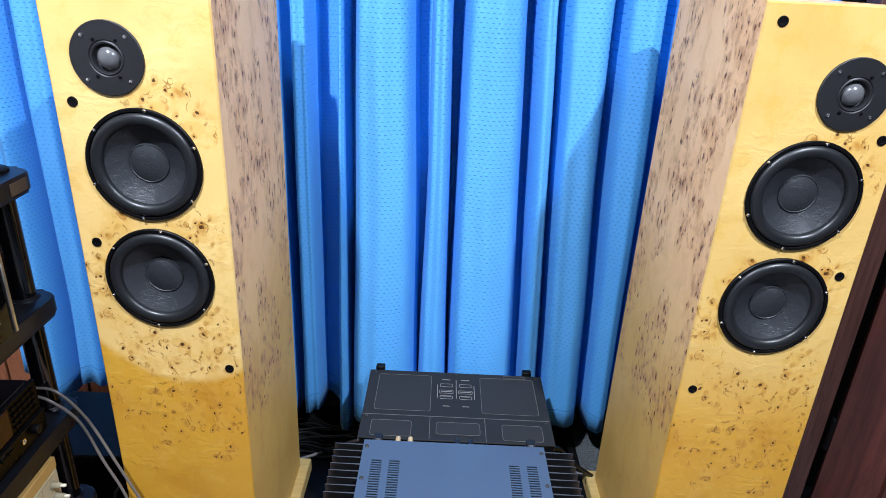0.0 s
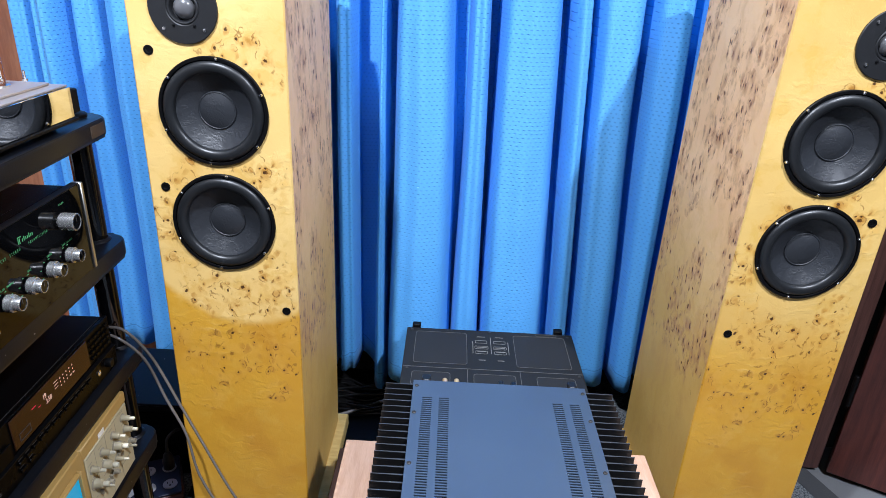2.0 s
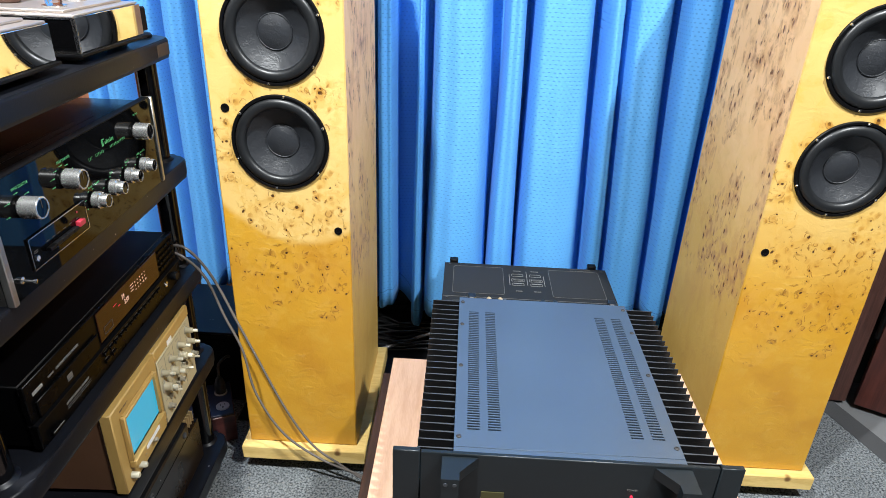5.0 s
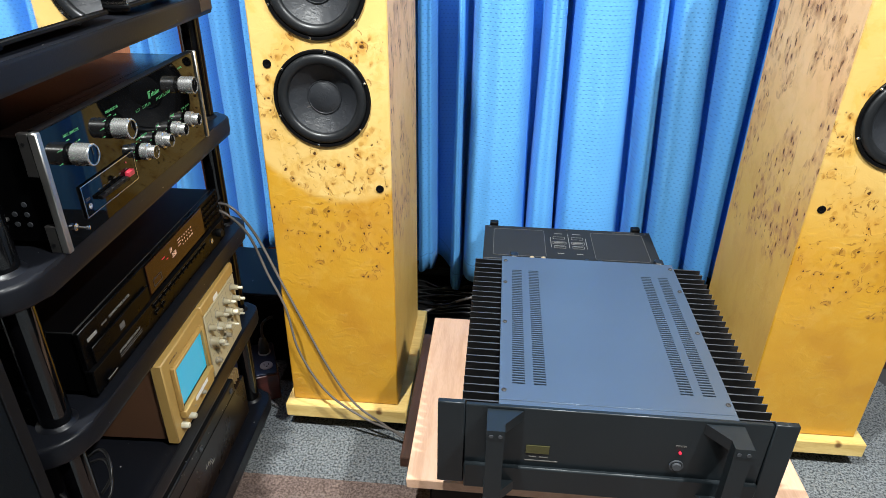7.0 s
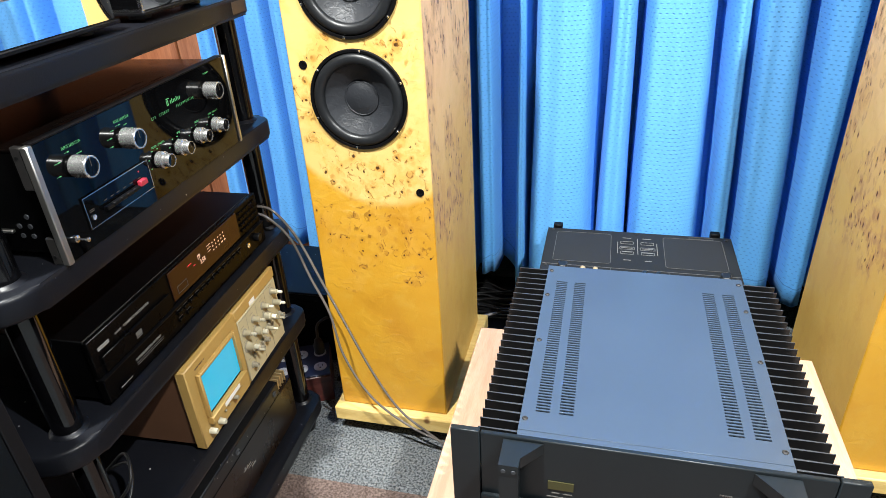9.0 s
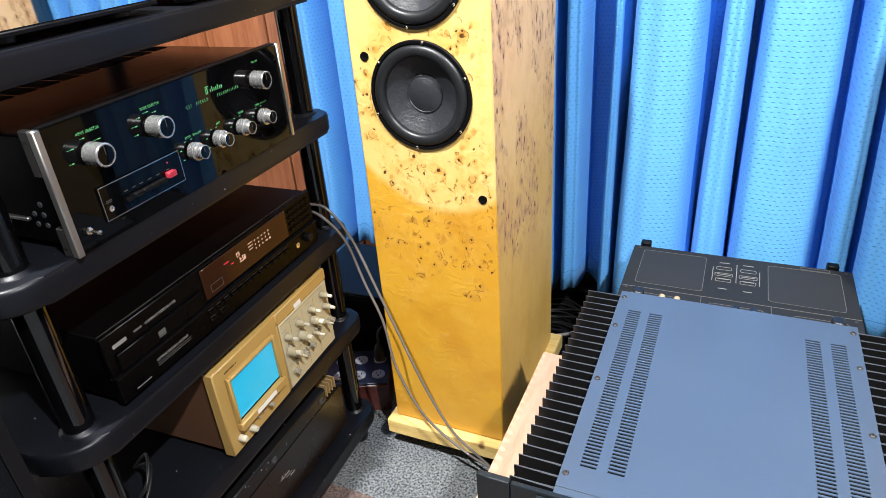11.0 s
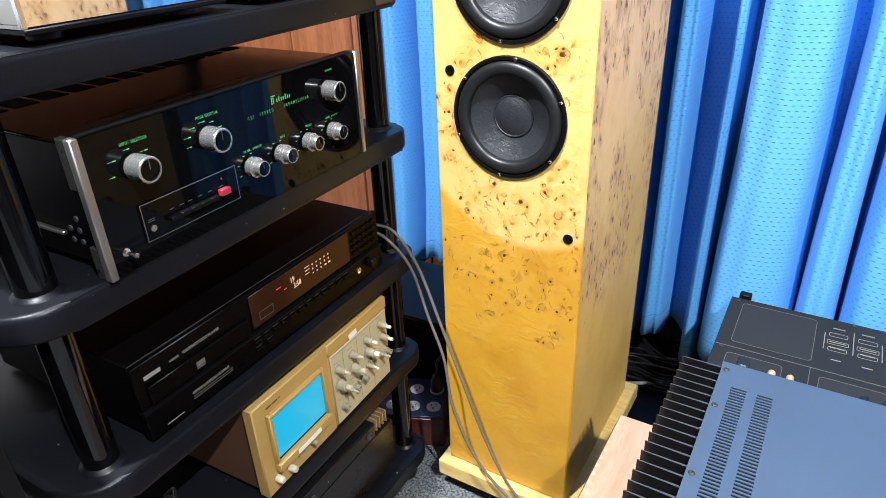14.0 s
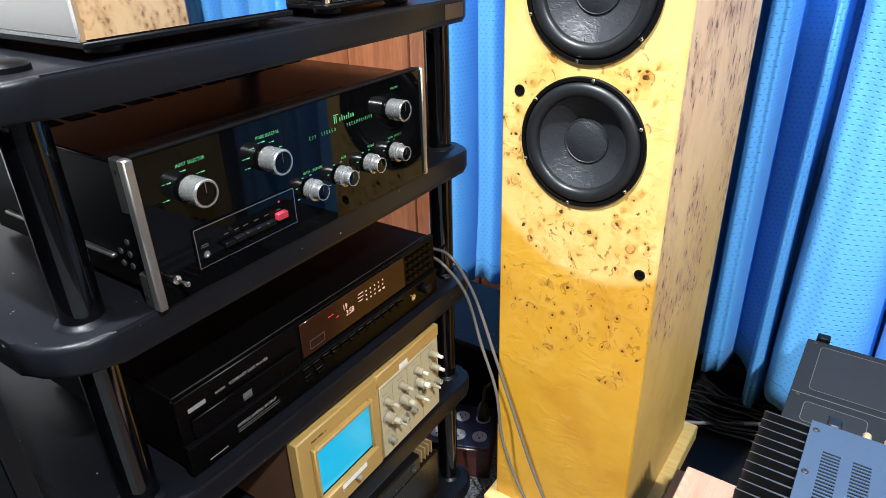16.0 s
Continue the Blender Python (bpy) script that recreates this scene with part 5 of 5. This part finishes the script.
part("screen", boxes((0.0004, 0.0030, 0.0258, 0.1307, 0.0542, 0.1312), bevel=0.0004), M_SCREEN, osc, "plain cyan screen")
part("shade_strip", boxes((0.0031, 0.0034, 0.0260, 0.1305, 0.0543, 0.0570)), M_MATBLACK, osc)
part("maker_mark", boxes((0.0003, 0.0006, 0.024, 0.034, 0.1440, 0.1465), (0.0003, 0.0006, 0.036, 0.046, 0.1440, 0.1465), (0.0003, 0.0006, 0.049, 0.051, 0.1440, 0.1465)), M_OSCSIDE, osc)
part("white_label", boxes((0.0122, 0.0127, 0.056, 0.106, 0.0440, 0.0515)), M_PAPER, osc)
part("face", boxes((-0.0018, 0.0010, 0.158, OW - 0.005, 0.008, 0.136), bevel=0.0008), M_OSCFACE, osc, "cream control face")
part("white_label", boxes((0.0003, 0.0008, 0.206, 0.226, 0.1375, 0.1465)), M_PAPER, osc)
for k in range(3):
    part("divider", boxes((0.0012, 0.0015, 0.186 + 0.036 * k, 0.1868 + 0.036 * k, 0.012, 0.132)), M_GREIGE, osc)
part("face_line", boxes((0.0012, 0.0015, 0.162, 0.29, 0.1325, 0.1335)), M_GREIGE, osc)


def scope_knob(y, z, r, big):
    k = part("knob", lathe(bmesh.new(), [(r * 1.15, 0.001), (r * 1.1, 0.003), (r, 0.004), (r * 0.94, 0.014), (r * 0.6, 0.015), (0, 0.015)], (0, y, z), "x", 12 if big else 20), M_KNOB, osc, "cream control knob")
    part("knob_tip", lathe(bmesh.new(), [(r * 0.55, 0.0152), (r * 0.55, 0.022), (r * 0.45, 0.0235), (0, 0.0235)], (0, y, z), "x", 16), M_CREAM, k)
    part("knob_skirt", lathe(bmesh.new(), [(r * 1.5, 0.0011), (r * 1.5, 0.002), (r * 1.16, 0.0025)], (0, y, z), "x", 20), M_GREIGE, k)


for y, z, r, big in ((0.171, 0.106, .0052, 0), (0.172, 0.077, .0080, 1), (0.207, 0.110, .0052, 0), (0.209, 0.083, .0080, 1), (0.246, 0.112, .0052, 0), (0.249, 0.088, .0080, 1), (0.285, 0.118, .0052, 0), (0.288, 0.092, .0054, 0), (0.276, 0.066, .0040, 0), (0.186, 0.060, .0036, 0), (0.244, 0.064, .0036, 0)):
    scope_knob(y, z, r, big)
for y, z in ((0.174, 0.034), (0.206, 0.048), (0.228, 0.050), (0.297, 0.058)):
    part("input_socket", lathe(bmesh.new(), [(0.0062, 0.001), (0.0062, 0.004), (0.0045, 0.0045), (0.0045, 0.012), (0.003, 0.012), (0.0028, 0.008), (0, 0.008)], (0, y, z), "x", 16), M_GREIGE, osc, "metal input socket")
for y, z in ((0.246, 0.064), (0.252, 0.068), (0.258, 0.058), (0.18, 0.046), (0.214, 0.046)):
    part("slide_switch", boxes((0.0012, 0.007, y, y + 0.004, z, z + 0.008), bevel=0.0004), M_GREIGE, osc)
for y, z, w in ((0.163, 0.118, .012), (0.164, 0.090, .010), (0.198, 0.122, .012), (0.200, 0.096, .012), (0.236, 0.125, .012), (0.240, 0.100, .012), (0.278, 0.129, .012), (0.163, 0.05, .010), (0.198, 0.066, .010), (0.278, 0.105, .010), (0.262, 0.0345, .03)):
    part("printed_line", boxes((0.0012, 0.0014, y, y + w, z, z + 0.0014)), M_GREIGE, osc)
for k, (y, z, r) in enumerate(((0.020, 0.026, 0.0055), (0.046, 0.022, 0.0055), (0.066, 0.026, 0.0022), (0.078, 0.029, 0.0030), (0.094, 0.030, 0.0042), (0.112, 0.031, 0.0022), (0.122, 0.031, 0.0026))):
    part("front_knob" if r > 0.004 else "front_socket", lathe(bmesh.new(), [(r, 0.0), (r * 0.92, 0.010 if r > 0.004 else 0.003), (r * 0.7, 0.012 if r > 0.004 else 0.004), (0, 0.012 if r > 0.004 else 0.004)], (0.0004, y, z), "x", 14), M_CREAM if r > 0.005 else M_GREIGE, osc)
for fy in (0.03, 0.27):
    for fx in (-0.29, -0.05):
        part("foot", rod(0.010, 0.0085, (fx, fy, -0.0002)), M_RUBBER, osc)


# ---- amplifier on the bottom shelf ----
low = thing("power_amplifier", -0.598, 0.440, 0.0582, "black power amplifier with brown-black front on the bottom shelf", "amplifier", rz=TURN)
part("case", boxes((-0.32, -0.012, 0.002, 0.456, 0.010, 0.112), bevel=0.002), M_MATBLACK, low)
part("front", boxes((-0.0115, 0.0, 0.0, 0.459, 0.012, 0.1125), bevel=0.0012), M_LOWFACE, low, "brown-black front plate")
part("top_rail", boxes((-0.20, 0.0035, 0.0, 0.404, 0.1130, 0.150), bevel=0.003), M_WORN, low, "black rail with scraped paint")
part("rail_seam", boxes((0.0, 0.0042, 0.002, 0.402, 0.1195, 0.1203)), M_CASE, low)
for by in (0.075, 0.229, 0.383):
    part("rail_bolt", lathe(bmesh.new(), [(0.0065, 0.0034), (0.0065, 0.0052), (0.0045, 0.0062), (0.0038, 0.0046), (0, 0.0046)], (0, by, 0.1335), "x", 16), M_LITFIN_GREY, low, "round socket bolt")
part("maker_mark", boxes((0.0003, 0.0007, 0.236, 0.262, 0.0715, 0.0735), (0.0003, 0.0007, 0.239, 0.243, 0.0735, 0.0800), (0.0003, 0.0007, 0.248, 0.251, 0.0735, 0.0780), (0.0003, 0.0007, 0.250, 0.268, 0.0660, 0.0672), (0.0003, 0.0007, 0.262, 0.276, 0.0585, 0.0620)), M_DIMPRINT, low, "pale scripted mark")
for k in range(5):
    part("cooling_fin", boxes((-0.085, -0.006, 0.4085 + 0.0098 * k, 0.4110 + 0.0098 * k, 0.1128, 0.138)), M_GOLDFIN, low, "dull gold cooling fin")
for fy in (0.04, 0.42):
    for fx in (-0.28, -0.04):
        part("foot", rod(0.015, 0.010, (fx, fy, 0.0)), M_RUBBER, low)


# ---- things on the floor beside the rack ----
sub = thing("black_loudspeaker_box", -0.565, 0.32, FLOOR, "dark cloth-fronted box with grey edges standing by the rack", "loudspeaker")
part("body", boxes((-0.36, -0.012, -0.36, 0.0, 0.012, 0.90), bevel=0.003), M_MATBLACK, sub)
part("front_cloth", boxes((-0.0115, -0.002, -0.345, -0.016, 0.03, 0.885)), M_SUB, sub, "blue-black cloth front")
part("edge_frame", boxes((-0.0115, 0.0, -0.0150, 0.0, 0.012, 0.90), (-0.0115, 0.0, -0.36, -0.346, 0.012, 0.90), (-0.0115, 0.0, -0.3455, -0.0155, 0.886, 0.90), (-0.0115, 0.0, -0.3455, -0.0155, 0.012, 0.029), bevel=0.001), M_SUBEDGE, sub, "dark grey edge")
for fx in (-0.33, -0.05):
    for fy in (-0.33, -0.03):
        part("foot", rod(0.015, 0.012, (fx, fy, 0)), M_RUBBER, sub)

blk = thing("black_equipment_case", -0.74, 1.28, FLOOR, "black metal equipment case on the floor behind the rack", "equipment case")
part("body", boxes((-0.15, 0.15, -0.10, 0.13, 0.012, 0.215), bevel=0.004), M_MATBLACK, blk)
part("lid", boxes((-0.152, 0.152, -0.102, 0.132, 0.2155, 0.222), bevel=0.002), M_SHELF, blk, "dull black lid")
part("front_panel", boxes((-0.14, 0.14, -0.105, -0.1015, 0.03, 0.20), bevel=0.001), M_CASE, blk)
for fx in (-0.12, 0.12):
    for fy in (-0.08, 0.10):
        part("foot", rod(0.012, 0.012, (fx, fy, 0)), M_RUBBER, blk)

out = thing("outlet_box", -0.688, 1.075, FLOOR, "maroon wooden mains box with a navy top and pale outlets", "outlet box", rz=24)
part("body", boxes((-0.075, 0.075, -0.055, 0.075, 0.0, 0.076), bevel=0.002), M_MAROON, out, "maroon wooden body")
part("top_plate", boxes((-0.073, 0.073, -0.053, 0.073, 0.0765, 0.0815), bevel=0.001), M_NAVY, out, "navy top plate")
for ox, oy in ((-0.040, -0.022), (0.005, -0.022), (0.050, -0.022), (-0.040, 0.034), (0.005, 0.034), (0.050, 0.034)):
    o = part("outlet", lathe(bmesh.new(), [(0.0155, 0.0), (0.0155, 0.0018), (0.0145, 0.0026), (0, 0.0026)], (ox, oy, 0.0816), "z", 24), M_IVORY, out, "round pale outlet")
    part("slots", boxes((ox - 0.006, ox - 0.0045, oy - 0.001, oy + 0.006, 0.0843, 0.0846), (ox + 0.0045, ox + 0.006, oy - 0.001, oy + 0.006, 0.0843, 0.0846), (ox - 0.002, ox + 0.002, oy - 0.008, oy - 0.004, 0.0843, 0.0846)), M_MATBLACK, o)
plug = thing("mains_plug", -0.688, 1.075, FLOOR, "black mains plug and cord in the outlet box", "plug", rz=24)
part("plug_body", lathe(bmesh.new(), [(0.013, 0.0845), (0.0135, 0.105), (0.009, 0.122), (0.005, 0.128), (0, 0.128)], (0.050, 0.034, 0), "z", 18), M_RUBBER, plug)
part("cord", pipe([(0.050, 0.034, 0.124), (0.055, 0.045, 0.16), (0.085, 0.08, 0.15), (0.10, 0.13, 0.06), (0.09, 0.2, 0.012)], 0.0035), M_BLACKCABLE, plug)


# ---- cables ----
def cable(points, r, mat, label):
    return single("cable", pipe(points, r), mat, label, "cable", group="cables")


cable([(-0.640, 0.925, 0.545), (-0.600, 0.918, 0.540), (-0.566, 0.930, 0.490), (-0.540, 0.935, 0.400), (-0.512, 0.935, 0.320), (-0.494, 0.933, 0.215), (-0.442, 0.930, 0.112), (-0.362, 0.928, 0.046), (-0.280, 0.925, 0.010), (-0.215, 0.92, -0.022)], 0.0026, M_SIGNAL, "grey-brown signal cable drooping from the rack to the floor")
cable([(-0.640, 0.935, 0.552), (-0.595, 0.932, 0.548), (-0.556, 0.938, 0.488), (-0.518, 0.940, 0.385), (-0.486, 0.940, 0.300), (-0.437, 0.938, 0.176), (-0.384, 0.935, 0.082), (-0.320, 0.930, 0.030), (-0.250, 0.915, -0.008), (-0.20, 0.90, -0.024)], 0.0026, M_SIGNAL, "grey-brown signal cable drooping from the rack to the floor")
for k in range(12):
    y, z = 1.44 + 0.011 * k, FLOOR + 0.008 + 0.006 * (k % 6)
    cable([(-0.42, y - 0.03, z), (-0.32, y + 0.008 * (k % 3), z + 0.004), (-0.24, y - 0.010 * (k % 4), z + 0.010 + 0.003 * (k % 5)), (-0.15, y + 0.006 * (k % 2), z + 0.018), (-0.06, y - 0.02, FLOOR + 0.012)], 0.0032, M_BLACKCABLE, "black cable lying on the floor behind the loudspeaker")
cable([(-0.38, 1.40, FLOOR + 0.012), (-0.32, 1.425, FLOOR + 0.018), (-0.24, 1.452, 0.002), (-0.15, 1.47, 0.030), (-0.06, 1.48, 0.028)], 0.0045, M_CABLE, "grey cable running behind the stand")
cable([(-0.262, 1.23, FLOOR + 0.006), (-0.25, 1.18, FLOOR + 0.03), (-0.245, 1.15, FLOOR + 0.006)], 0.003, M_CABLE, "short grey cable loop on the carpet")
cable([(0.30, 1.26, 0.14), (0.345, 1.30, 0.17), (0.40, 1.33, 0.10), (0.47, 1.36, 0.03)], 0.006, M_BLACKCABLE, "black cord leaving the second amplifier")
cable([(0.39, 1.42, FLOOR + 0.03), (0.43, 1.385, FLOOR + 0.05), (0.48, 1.38, FLOOR + 0.035), (0.53, 1.40, FLOOR + 0.02)], 0.005, M_CABLE, "pale cable beside the loudspeaker")
for k in range(2):
    cable([(-0.70, 0.45 + 0.012 * k, 0.302), (-0.64, 0.42 + 0.01 * k, 0.320), (-0.60, 0.435 + 0.01 * k, 0.345 + 0.02 * k), (-0.63, 0.48, 0.36 + 0.02 * k), (-0.70, 0.50, 0.31)], 0.0022, M_BLACKCABLE, "black cable coiled on the fourth shelf")
